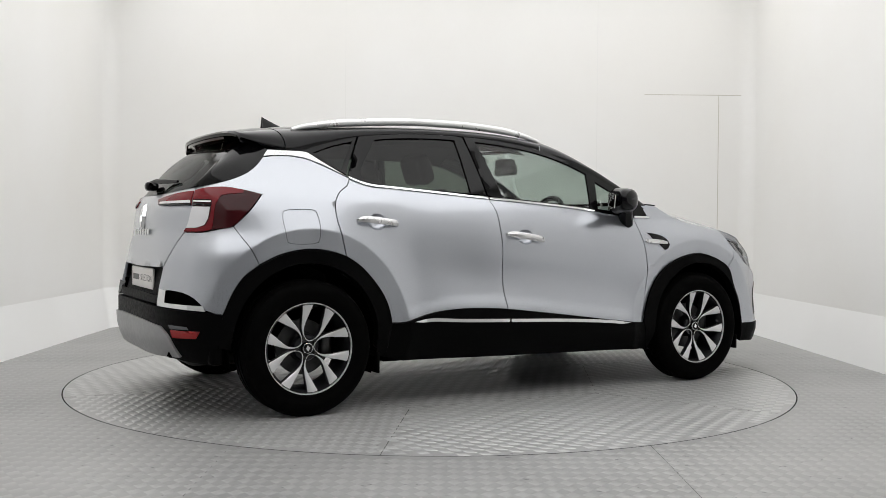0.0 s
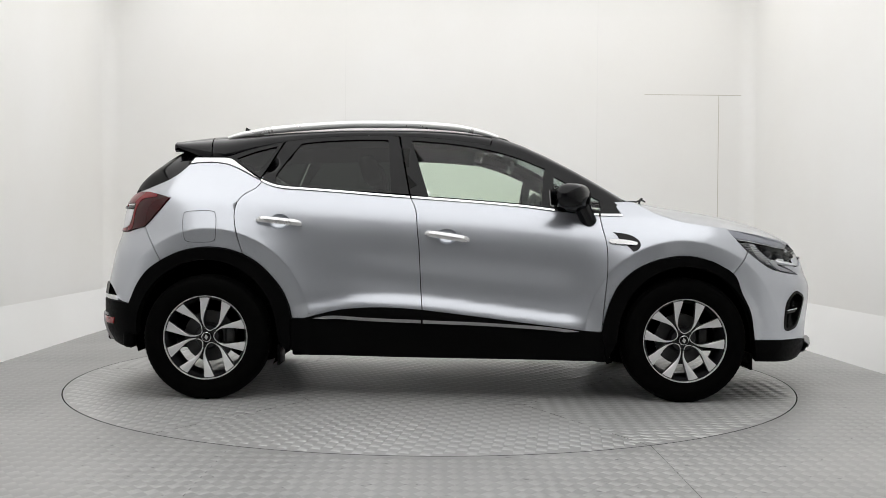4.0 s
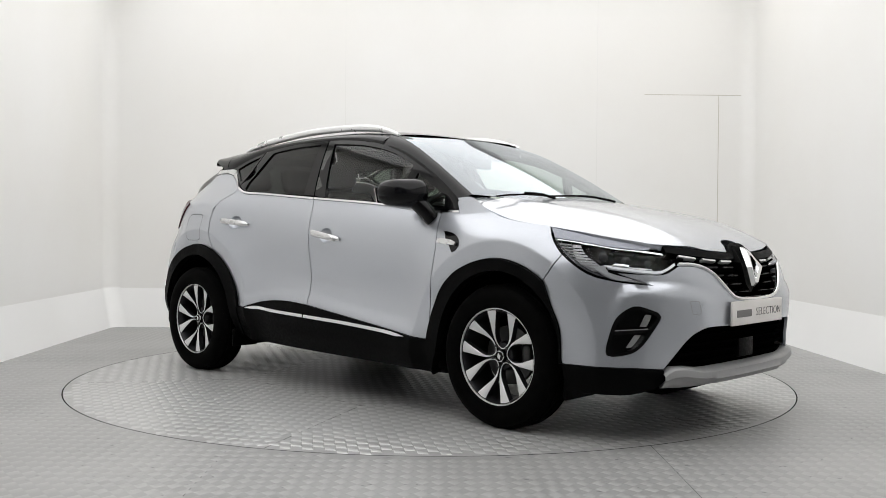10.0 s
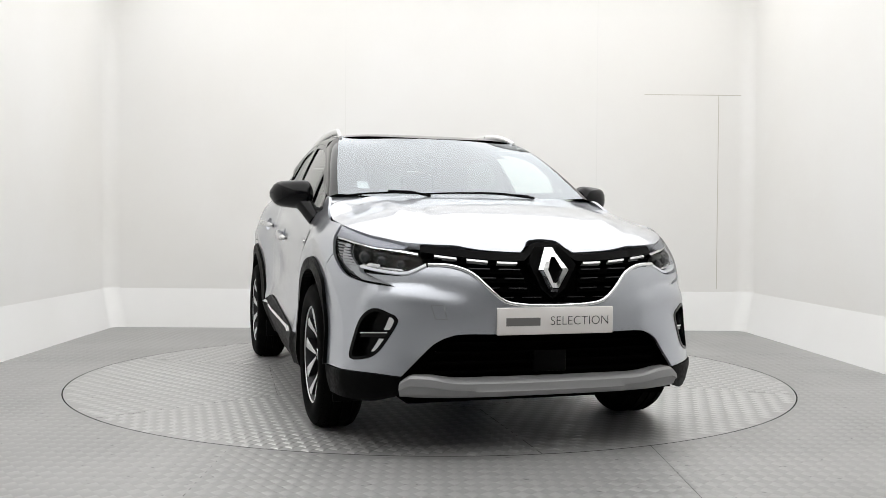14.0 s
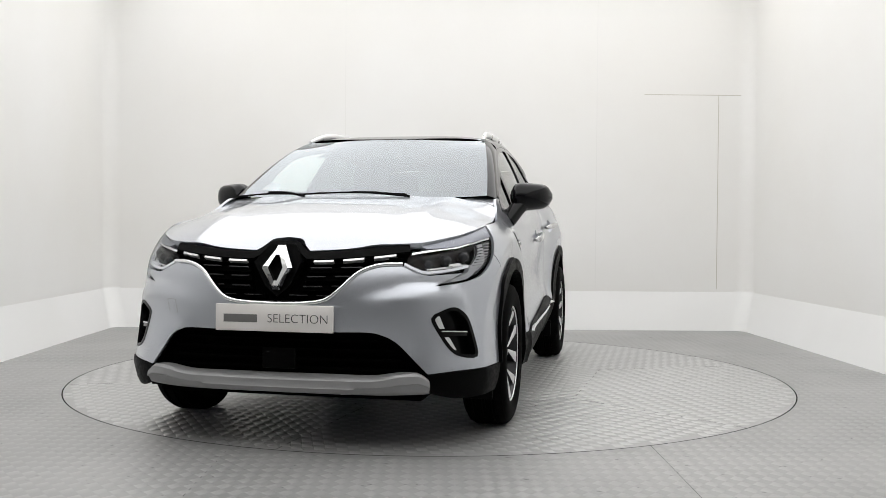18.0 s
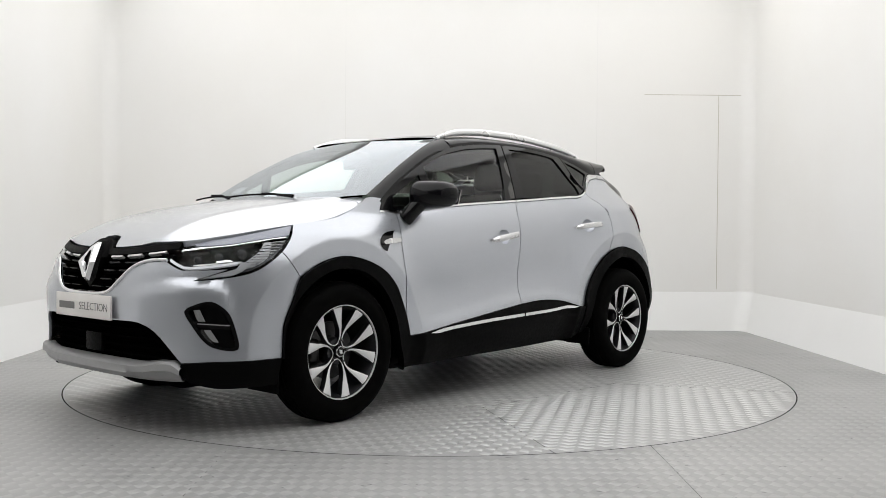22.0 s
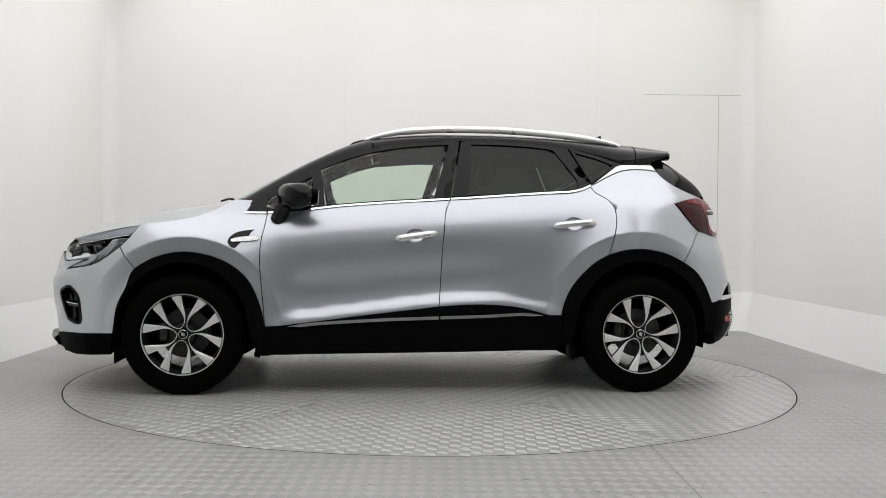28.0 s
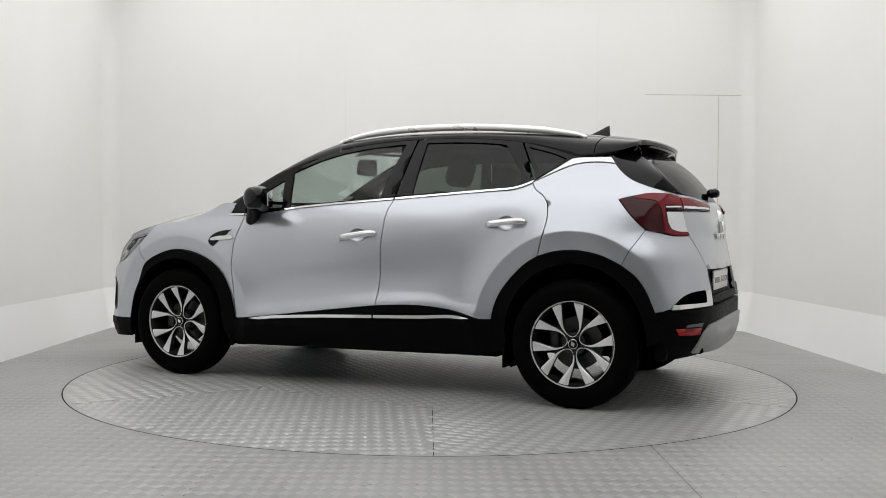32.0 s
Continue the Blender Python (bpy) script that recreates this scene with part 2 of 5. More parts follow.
def shape(outline, off=0.0, thick=0.014, step=0.05, holes=(), flip=False, surf=on_skin, gap=0.0025, mid=None):
    """A curved panel cut from a surface along an outline: vertices, faces and a normal for each corner. mid: no rim along this u, where two halves meet."""
    outline = shrink(outline, gap) if gap else outline
    if mid is not None:
        outline = [(mid if abs(a - mid) < 0.006 else a, b) for a, b in outline]
    loops = [outline, *holes]
    pts = [p for q in loops for p in q]
    edges, k = [], 0
    for q in loops:
        edges += [(k + i, k + (i + 1) % len(q)) for i in range(len(q))]
        k += len(q)
    us, zs = [p[0] for p in outline], [p[1] for p in outline]
    if surf is on_skin and max(us) - min(us) > 0.12:
        # rows of points along the creases of the wheel arches keep those edges crisp
        first = np.array(pts)
        for cx, cz, rc, _ in ARCHES:
            for dr in (-0.008, 0.0, 0.008):
                last = None
                for k in range(0, 181):
                    a = radians(-10 + k * 200 / 180)
                    x, z = cx + (rc + dr) * math.cos(a), cz + (rc + dr) * math.sin(a)
                    q = (at_x(x, z), z)
                    fits = z > 0.3 and inside(q, outline) and not any(inside(q, h) for h in holes) and np.min(np.hypot(first[:, 0] - q[0], first[:, 1] - q[1])) > 0.007
                    if fits:
                        pts.append(q)
                        if last is not None:
                            edges.append((last, len(pts) - 1))
                        last = len(pts) - 1
                    else:
                        last = None
    bound = np.array(pts)
    for u in np.arange(math.floor(min(us) / step) * step, max(us), step):
        for z in np.arange(math.floor(min(zs) / step) * step, max(zs), step):
            if inside((u, z), outline) and not any(inside((u, z), h) for h in holes) and np.min(np.hypot(bound[:, 0] - u, bound[:, 1] - z)) > 0.45 * step:
                pts.append((float(u), float(z)))
    co, _, tris, *_ = geometry.delaunay_2d_cdt([Vector(p) for p in pts], edges, [], 0, 1e-6)
    co = [(c[0], c[1]) for c in co]
    keep = []
    for t in tris:
        c = (sum(co[i][0] for i in t) / 3, sum(co[i][1] for i in t) / 3)
        if inside(c, outline) and not any(inside(c, h) for h in holes):
            keep.append(tuple(t))
    s = -1 if flip else 1
    place = [surf(*c) for c in co]
    top = [p + n * off for p, n in place]
    V = [Vector((p.x, s * p.y, p.z)) for p in top] + [Vector((q.x, s * q.y, q.z)) for q in (p - n * thick for p, (_, n) in zip(top, place))]
    nrm = [Vector((n.x, s * n.y, n.z)) for _, n in place]
    F, N, count, m = [], [], {}, len(co)
    for a, b, c in keep:
        f = (a, b, c) if flip else (a, c, b)
        g = (V[f[1]] - V[f[0]]).cross(V[f[2]] - V[f[0]])
        if g.dot(nrm[a]) < 0:
            f = (f[0], f[2], f[1])
        F.append(f), N.append([nrm[i] for i in f])
        for i, j in ((f[0], f[1]), (f[1], f[2]), (f[2], f[0])):
            count[(i, j)] = 1
    for i, j in list(count):
        if (j, i) not in count:
            if mid is not None and abs(co[i][0] - mid) < 1e-4 and abs(co[j][0] - mid) < 1e-4:
                continue
            f = (j, i, i + m, j + m)
            n = (V[f[1]] - V[f[0]]).cross(V[f[3]] - V[f[0]])
            n = n.normalized() if n.length > 1e-12 else nrm[i]
            F.append(f), N.append([n] * 4)
    return V, F, N


def part(name, data, mat, parent=None, label=""):
    """Links one mesh, made of shapes (vertices, faces, normals or None) or of a bmesh, under its thing."""
    me = bpy.data.meshes.new(name)
    if isinstance(data, bmesh.types.BMesh):
        data.to_mesh(me)
        data.free()
    else:
        V, F, N, plain = [], [], [], False
        for v, f, n in (data if isinstance(data, list) else [data]):
            k = len(V)
            V += [tuple(p) for p in v]
            F += [tuple(i + k for i in q) for q in f]
            if n is None:
                plain = True
            else:
                N += [tuple(w) for q in n for w in q]
        me.from_pydata(V, [], F)
        me.update()
        for p in me.polygons:
            p.use_smooth = True
        if plain:
            me.set_sharp_from_angle(angle=radians(38))
        else:
            me.normals_split_custom_set(N)
    me.materials.append(mat)
    ob = new(name, me)
    if parent:
        ob.parent = parent
    if label:
        tagged(ob, label)
    return ob


def sheet(rows, back=0.0):
    """A smooth surface through rows of points."""
    w = len(rows[0])
    V = [Vector(p) for r in rows for p in r]
    F = [(i * w + j, i * w + j + 1, (i + 1) * w + j + 1, (i + 1) * w + j) for i in range(len(rows) - 1) for j in range(w - 1)]
    return V, F, None


def block(*boxes, bevel=0.01, seg=2, turn=None):
    """Bevelled boxes (x0, x1, y0, y1, z0, z1) as one bmesh."""
    bm = bmesh.new()
    for x0, x1, y0, y1, z0, z1 in boxes:
        m = Matrix.LocRotScale(((x0 + x1) / 2, (y0 + y1) / 2, (z0 + z1) / 2), None, (abs(x1 - x0), abs(y1 - y0), abs(z1 - z0)))
        bmesh.ops.create_cube(bm, size=1, matrix=m)
    if bevel:
        bmesh.ops.bevel(bm, geom=bm.edges[:], offset=bevel, segments=seg, profile=0.5, affect="EDGES")
    if turn is not None:
        bmesh.ops.transform(bm, matrix=turn, verts=bm.verts)
    for f in bm.faces:
        f.smooth = bevel > 0 and seg > 1
    return bm


def tube(pts, radius, n=8, flat=1.0, taper=0.0, closed=False):
    """A round bar along points."""
    pts = [Vector(p) for p in pts]
    V, F = [], []
    for i, p in enumerate(pts):
        d = (pts[(i + 1) % len(pts)] - pts[i - 1]) if closed else (pts[min(i + 1, len(pts) - 1)] - pts[max(i - 1, 0)])
        d = d.normalized()
        a = d.cross(Vector((0, 0, 1)) if abs(d.z) < 0.9 else Vector((1, 0, 0))).normalized()
        b = d.cross(a)
        e = min(i, len(pts) - 1 - i) / max(1, len(pts) - 1)
        r = radius * (1 - taper * max(0.0, 1 - 6 * e))
        V += [p + a * (r * math.cos(2 * math.pi * k / n)) + b * (r * flat * math.sin(2 * math.pi * k / n)) for k in range(n)]
    m = len(pts)
    for i in range(m if closed else m - 1):
        for k in range(n):
            F.append((i * n + k, i * n + (k + 1) % n, (i + 1) % m * n + (k + 1) % n, (i + 1) % m * n + k))
    if not closed:
        F += [tuple(range(n))[::-1], tuple(range((m - 1) * n, m * n))]
    return V, F, None


def lathe(profile, n=64, axis_at=(0, 0, 0)):
    """Turns (radius, y) points round the y axis."""
    V = [Vector((r * math.cos(2 * math.pi * k / n), y, r * math.sin(2 * math.pi * k / n))) + Vector(axis_at) for r, y in profile for k in range(n)]
    F = [(i * n + k, (i + 1) * n + k, (i + 1) * n + (k + 1) % n, i * n + (k + 1) % n) for i in range(len(profile) - 1) for k in range(n)]
    return V, F, None


def moved(data, m):
    v, f, n = data
    return [m @ Vector(p) for p in v], f, None if n is None else [[m.to_3x3() @ w for w in q] for q in n]


def mirrored(data):
    v, f, n = data
    return [Vector((p[0], -p[1], p[2])) for p in v], [tuple(reversed(q)) for q in f], None if n is None else [[Vector((w[0], -w[1], w[2])) for w in reversed(q)] for q in n]


def slab(outline, depth, at):
    """A flat plate with that outline, depth thick, set by at(a, b, c)."""
    n = len(outline)
    if shoelace(outline) < 0:
        outline = outline[::-1]
    V = [at(a, b, 0) for a, b in outline] + [at(a, b, -depth) for a, b in outline]
    F = [tuple(range(n)), tuple(range(2 * n - 1, n - 1, -1))] + [(i, i + n, (i + 1) % n + n, (i + 1) % n) for i in range(n)]
    return V, F, None


# ---- the car ----
MIDN, MIDT = NOSE_X + 90 * ARC, TAIL_X - 90 * ARC
FRAME = spline((-1.44, 1.352), (-1.28, 1.352), (-1.23, 1.368), (-1.10, 1.41), (-0.93, 1.45), (-0.76, 1.472), (-0.42, 1.488), (-0.09, 1.477), (0.08, 1.46),
               (0.25, 1.43), (0.42, 1.38), (0.58, 1.31), (0.75, 1.22), (0.95, 1.10))
FRONT_GAP = [(0.86, 1.03), (0.87, 0.96), (0.89, 0.86), (0.89, 0.73), (0.88, 0.60), (0.87, 0.49), (0.862, 0.388)]
MID_GAP = [(-0.20, 1.122), (-0.17, 1.05), (-0.16, 0.94), (-0.15, 0.84), (-0.14, 0.64), (-0.13, 0.502)]
BACK_GAP = [(-1.04, 1.213), (-1.07, 1.17), (-1.12, 1.14), (-1.16, 1.09), (-1.17, 1.01), (-1.15, 0.91), (-1.12, 0.805)]
ARCH_F = [(at_x(1.70, 0.35), 0.35), (at_x(1.68, 0.50), 0.50), (at_x(1.63, 0.61), 0.61), (1.545, 0.715), (1.47, 0.77), (1.39, 0.80), (1.31, 0.81), (1.22, 0.80),
          (1.13, 0.775), (1.04, 0.73), (0.96, 0.655), (0.91, 0.56), (0.875, 0.45), (0.862, 0.388)]
ARCH_B = [(-0.85, 0.452), (-0.865, 0.52), (-0.90, 0.60), (-0.96, 0.68), (-1.04, 0.757), (-1.12, 0.805), (-1.21, 0.832), (-1.31, 0.841), (-1.41, 0.833),
          (-1.51, 0.81), (-1.608, 0.765), (at_x(-1.65, 0.71), 0.71), (at_x(-1.70, 0.64), 0.64), (at_x(-1.735, 0.56), 0.56), (at_x(-1.75, 0.525), 0.525)]
SILL_TOP = [(0.862, 0.388), (0.79, 0.392), (0.55, 0.42), (0.23, 0.46), (-0.13, 0.502), (-0.30, 0.512), (-0.44, 0.511), (-0.59, 0.497), (-0.72, 0.468), (-0.78, 0.452), (-0.85, 0.452)]


def belt_line(x0, x1, lift=0.0):
    n = max(2, int(abs(x1 - x0) / 0.05))
    return [(x0 + (x1 - x0) * i / n, BELT(x0 + (x1 - x0) * i / n) + lift) for i in range(n)]


def frame_line(x0, x1, drop=0.0):
    n = max(2, int(abs(x1 - x0) / 0.04))
    return [(x0 + (x1 - x0) * i / n, FRAME(x0 + (x1 - x0) * i / n) - drop) for i in range(n)]


car = tagged(new("car"), "silver compact crossover with black roof parked on the turntable", "car")
SIDES = ((False, 1), (True, -1))


def on_hood(x, y):
    e = 0.004
    p = Vector((x, y, hood(x, y)))
    a = Vector((2 * e, 0, hood(x + e, y) - hood(x - e, y)))
    b = Vector((0, 2 * e, hood(x, y + e) - hood(x, y - e)))
    return p, a.cross(b).normalized()


def build_bonnet():
    half = edge((1.12, 0.0), (1.11, 0.3), (1.07, 0.6), (1.075, 0.70), (1.12, 0.752)) + edge((1.12, 0.752), (1.18, 0.768), (1.25, 0.778), (1.36, 0.786), (1.45, 0.785), (1.567, 0.776), (1.68, 0.755), (1.76, 0.731), (1.816, 0.708), (1.88, 0.668), (1.938, 0.624)) \
        + edge((1.938, 0.624), (1.99, 0.565), (2.056, 0.42), (2.086, 0.3), (2.10, 0.2), (2.106, 0.12)) + edge((2.106, 0.12), (2.082, 0.092), (2.045, 0.062), (2.033, 0.0), step=0.015)
    full = half + [(2.033, 0.0)] + [(x, -y) for x, y in half[:0:-1]]
    corner = edge((1.118, 0.754), (1.073, 0.70), (1.067, 0.58)) + edge((1.067, 0.58), (1.01, 0.60)) + edge((1.01, 0.60), (0.975, 0.69), (0.955, 0.735)) + edge((0.955, 0.735), (1.04, 0.758), (1.118, 0.754))
    for f in (False, True):
        part("wing_corner", shape(corner, thick=0.02, surf=on_hood, gap=0.0015, flip=f, step=0.02), SILVER, car)
    part("bonnet", shape(full, thick=0.03, surf=on_hood, gap=0.003), SILVER, car)


def build_side(flip, s):
    # wing, doors and quarter
    wing = edge(*FRONT_GAP[::-1]) + edge((0.86, 1.03), (0.985, 1.033)) + edge((0.985, 1.033), (0.935, 1.108)) + edge((0.935, 1.108), (1.04, 1.112), (1.12, 1.075)) + edge((1.12, 1.075), (1.17, 1.047), (1.24, 1.022), (1.30, 1.004), (1.42, 0.985), (1.585, 0.968)) \
        + edge((1.585, 0.968), (1.61, 0.895), (1.64, 0.835)) + edge((1.64, 0.835), (1.60, 0.79), (1.545, 0.715)) + edge(*ARCH_F[3:])
    part("front_wing", shape(wing, flip=flip, step=0.022), SILVER, car)
    front = edge(*FRONT_GAP) + edge(*SILL_TOP[:5]) + edge(*MID_GAP[::-1]) + belt_line(-0.20, 0.86)
    cups = [loop(*[(x + 0.056 * math.cos(a), z + 0.003 + 0.043 * math.sin(a)) for a in np.arange(0, 6.28, 0.7)], step=0.012) for x, z in ((0.005, 0.905), (-0.925, 0.98))]
    door = part("front_door", shape(front, flip=flip, holes=[cups[0]], step=0.025), SILVER, car)
    rear = edge(*MID_GAP) + edge(*SILL_TOP[4:]) + edge(*ARCH_B[:6]) + edge(*BACK_GAP[::-1]) + edge((-1.04, 1.213), (-0.98, 1.185), (-0.92, 1.17), (-0.85, 1.165)) + belt_line(-0.85, -0.20)
    back_door = part("rear_door", shape(rear, flip=flip, holes=[cups[1]], step=0.025), SILVER, car)
    quarter = edge(*BACK_GAP) + edge(*ARCH_B[5:11]) + edge((-1.608, 0.765), (-1.67, 0.85), (-1.745, 0.95)) + edge((-1.745, 0.95), (-1.66, 1.027), (-1.597, 1.111)) \
        + edge((-1.597, 1.111), (-1.69, 1.13), (-1.80, 1.144), (-1.92, 1.141), (-1.985, 1.127)) + edge((-1.985, 1.127), (-2.0, 1.148)) + edge((-2.0, 1.148), (-1.90, 1.163), (-1.79, 1.19), (-1.70, 1.227), (-1.645, 1.27), (-1.61, 1.312)) \
        + edge((-1.61, 1.312), (-1.50, 1.321), (-1.30, 1.319), (-1.20, 1.291), (-1.07, 1.226)) + edge((-1.07, 1.226), (-1.04, 1.213))
    panel = part("rear_quarter", shape(quarter, flip=flip, step=0.022), SILVER, car)
    if s < 0:
        flap = loop((-1.455, 1.036), (-1.30, 1.040), (-1.272, 1.018), (-1.264, 0.955), (-1.268, 0.89), (-1.295, 0.868), (-1.44, 0.868), (-1.468, 0.89), (-1.482, 0.95), (-1.482, 1.015))
        part("fuel_flap_joint", shape(flap, off=0.0025, thick=0.0, flip=flip, holes=[shrink(flap, 0.0022)], gap=0, step=0.02), MATT, panel)
    # chrome flag behind the rear side window
    flag = edge((-1.045, 1.215), (-1.18, 1.308), (-1.235, 1.346), (-1.29, 1.352)) + edge((-1.29, 1.352), (-1.585, 1.352)) + edge((-1.585, 1.352), (-1.61, 1.312)) \
        + edge((-1.61, 1.312), (-1.50, 1.321), (-1.30, 1.319), (-1.20, 1.291), (-1.07, 1.226)) + edge((-1.07, 1.226), (-1.045, 1.215))
    part("window_flag", shape(flag, off=0.004, flip=flip), SATIN, car, "bright satin silver trim panel")
    # chrome waist strips
    for owner, x0, x1 in ((door, -0.195, 0.855), (back_door, -0.86, -0.205)):
        part("waist_strip", shape(belt_line(x0, x1, -0.001) + [(x1, BELT(x1) - 0.001)] + belt_line(x1, x0, 0.010) + [(x0, BELT(x0) + 0.010)], off=0.007, thick=0.008, flip=flip, gap=0), CHROME, owner, "thin chrome strip")
    curl = edge((-0.86, BELT(-0.86) - 0.001), (-0.92, 1.170), (-0.985, 1.184), (-1.045, 1.209))
    part("waist_strip", shape(curl + [(-1.045, 1.209)] + [(x, z + 0.011) for x, z in [(-1.045, 1.209)] + curl[::-1]], off=0.007, thick=0.008, flip=flip, gap=0), CHROME, back_door, "thin chrome strip")
    part("waist_strip", shape(poly((0.865, 1.029), (0.985, 1.029), (0.985, 1.040), (0.865, 1.040)), off=0.007, thick=0.008, flip=flip, gap=0), CHROME, car, "thin chrome strip")
    # black window frames with their panes
    def pane(name, out, mat, parent, label):
        g = part(name, shape(out, off=-0.006, thick=0.0, flip=flip, gap=-0.004), mat, parent, label)
        g.visible_shadow = False
    f1 = belt_line(0.975, -0.20, 0.013) + [(-0.20, 1.14)] + edge((-0.203, 1.14), (-0.268, 1.48)) + frame_line(-0.268, 0.95) + [(0.95, 1.10)]
    g1 = edge((-0.10, 1.131), (-0.20, 1.455)) + frame_line(-0.20, 0.56, 0.026) + edge((0.56, 1.296), (0.548, 1.25), (0.53, 1.086)) + belt_line(0.53, -0.10, 0.018)
    g2 = edge((0.61, 1.25), (0.86, 1.115), step=0.02) + edge((0.86, 1.115), (0.87, 1.055)) + edge((0.87, 1.055), (0.585, 1.08)) + edge((0.585, 1.08), (0.61, 1.25))
    fr = part("window_frame", shape(f1, off=0.002, flip=flip, holes=[g1, g2]), GLOSS, door)
    pane("window_pane", g1, FRONTGLASS, door, "greenish clear side window")
    pane("quarter_light", g2, FRONTGLASS, door, "small triangular side window")
    f2 = edge((-0.207, 1.14), (-0.85, 1.178)) + edge((-0.85, 1.178), (-0.96, 1.19), (-1.045, 1.226)) + edge((-1.045, 1.226), (-0.93, 1.45)) + frame_line(-0.93, -0.274) + edge((-0.274, 1.48), (-0.207, 1.14))
    g3 = edge((-0.31, 1.15), (-0.335, 1.462)) + frame_line(-0.335, -0.838, 0.026) + edge((-0.838, 1.435), (-0.915, 1.33), (-0.968, 1.245), (-0.965, 1.206)) + edge((-0.965, 1.206), (-0.88, 1.182), (-0.31, 1.15))
    part("window_frame", shape(f2, off=0.002, flip=flip, holes=[g3]), GLOSS, back_door)
    pane("window_pane", g3, REARGLASS, back_door, "dark privacy side window")
    f3 = edge((-1.052, 1.228), (-0.936, 1.449)) + frame_line(-0.936, -1.28) + edge((-1.28, 1.352), (-1.235, 1.346), (-1.18, 1.308), (-1.052, 1.228))
    g4 = edge((-0.972, 1.420), (-1.10, 1.386), (-1.205, 1.346)) + edge((-1.205, 1.346), (-1.165, 1.315), (-1.072, 1.253)) + edge((-1.072, 1.253), (-0.972, 1.420))
    part("quarter_frame", shape(f3, off=0.002, flip=flip, holes=[g4]), GLOSS, car)
    pane("quarter_window", g4, REARGLASS, car, "dark triangular rear quarter window")
    # door handles
    for owner, x, z, tilt in ((door, 0.005, 0.905, 0.035 / 0.25), (back_door, -0.925, 0.98, 0.02 / 0.25)):
        rows = []
        for k, sunk in ((1.0, 0.0), (0.9, 0.012), (0.7, 0.022), (0.4, 0.027), (0.05, 0.028)):
            row = []
            for i in range(25):
                a = 2 * math.pi * i / 24
                p, nn = on_skin(x + 0.0565 * k * math.cos(a), z + 0.003 + 0.0435 * k * math.sin(a))
                q = p - nn * sunk
                row.append((q.x, s * q.y, q.z))
            rows.append(row if s < 0 else row[::-1])
        part("handle_cup", sheet(rows), SILVER, owner)
        rows = []
        for i in range(15):
            v = -1 + i / 7
            w = 0.0175 * (1 - 0.22 * abs(v) ** 5)
            lift = 0.034 * (1 - abs(v) ** 6) + 0.004
            ring = []
            for k in range(10):
                a = 2 * math.pi * k / 10
                uu, zz = x + 0.125 * v, z - v * tilt * 0.125 + w * math.sin(a) * (1.0 if abs(v) < 0.99 else 0.6)
                p, n = on_skin(uu, zz)
                q = p + n * (lift + 0.009 * math.cos(a))
                ring.append((q.x, s * q.y, q.z))
            rows.append(ring + ring[:1])
        part("door_handle", sheet(rows), SATIN, owner, "satin silver pull handle")
    # sill cladding, chrome insert, arch cladding
    sill = edge(*SILL_TOP[::-1]) + edge((0.862, 0.388), (0.875, 0.30), (0.89, 0.215)) + edge((0.89, 0.215), (0.82, 0.232), (-0.3, 0.24), (-0.76, 0.245)) + edge((-0.76, 0.245), (-0.86, 0.27)) + edge((-0.86, 0.27), (-0.85, 0.452))
    part("sill_cladding", shape(sill, off=0.012, thick=0.05, flip=flip, gap=0.001), TRIM, car, "black plastic sill cladding")
    for owner, pts in ((door, [(0.73, 0.392), (0.58, 0.412), (0.23, 0.434), (-0.125, 0.447)]), (back_door, [(-0.135, 0.4475), (-0.42, 0.457), (-0.62, 0.468), (-0.735, 0.455)])):
        top = edge(*pts) + [pts[-1]]
        low = [(x, z - 0.017 * min(1, 14 * min(abs(x - 0.73), abs(x + 0.735)) + 0.05)) for x, z in top]
        part("chrome_insert", shape(top + low[::-1], off=0.024, thick=0.014, flip=flip, gap=0), CHROME, owner, "chrome sill strip")
    inner = lambda cx, k: [(cx + 0.385 * math.cos(radians(a)), 0.345 + 0.385 * math.sin(radians(a))) for a in k]
    f_in = [(at_x(1.32 + 0.37 * math.cos(radians(a)), 0.36 + 0.39 * math.sin(radians(a))), 0.36 + 0.39 * math.sin(radians(a))) for a in range(-2, 176, 6)]
    fa = edge(*ARCH_F[::-1]) + edge(ARCH_F[0], (at_x(1.70, 0.3), 0.3)) + f_in + edge((0.94, 0.33), (0.90, 0.25), (0.89, 0.215)) + edge((0.89, 0.215), (0.862, 0.388))
    part("wheel_arch_trim", shape(fa, off=0.016, thick=0.045, step=0.03, flip=flip, gap=0.001), TRIM, car, "black plastic wheel arch trim")
    b_in = [(at_x(-1.32 - 0.385 * math.cos(radians(a)), 0.37 + 0.40 * math.sin(radians(a))), 0.37 + 0.40 * math.sin(radians(a))) for a in range(-2, 180, 6)]
    ba = edge(*ARCH_B) + edge(ARCH_B[-1], (at_x(-1.76, 0.45), 0.45), (at_x(-1.75, 0.34), 0.34)) + b_in + edge((-0.93, 0.33), (-0.90, 0.28), (-0.86, 0.27)) + edge((-0.86, 0.27), (-0.85, 0.452))
    part("wheel_arch_trim", shape(ba, off=0.016, thick=0.045, step=0.03, flip=flip, gap=0.001), TRIM, car, "black plastic wheel arch trim")
    # wing vent with its chrome blade
    vent = edge((1.072, 0.866), (1.062, 0.893), (1.03, 0.918), (0.985, 0.931), (0.925, 0.938), step=0.01) + edge((0.925, 0.938), (0.945, 0.922), (0.957, 0.900), (0.985, 0.878), (1.03, 0.832), step=0.01) + edge((1.03, 0.832), (1.055, 0.842), (1.072, 0.866), step=0.01)
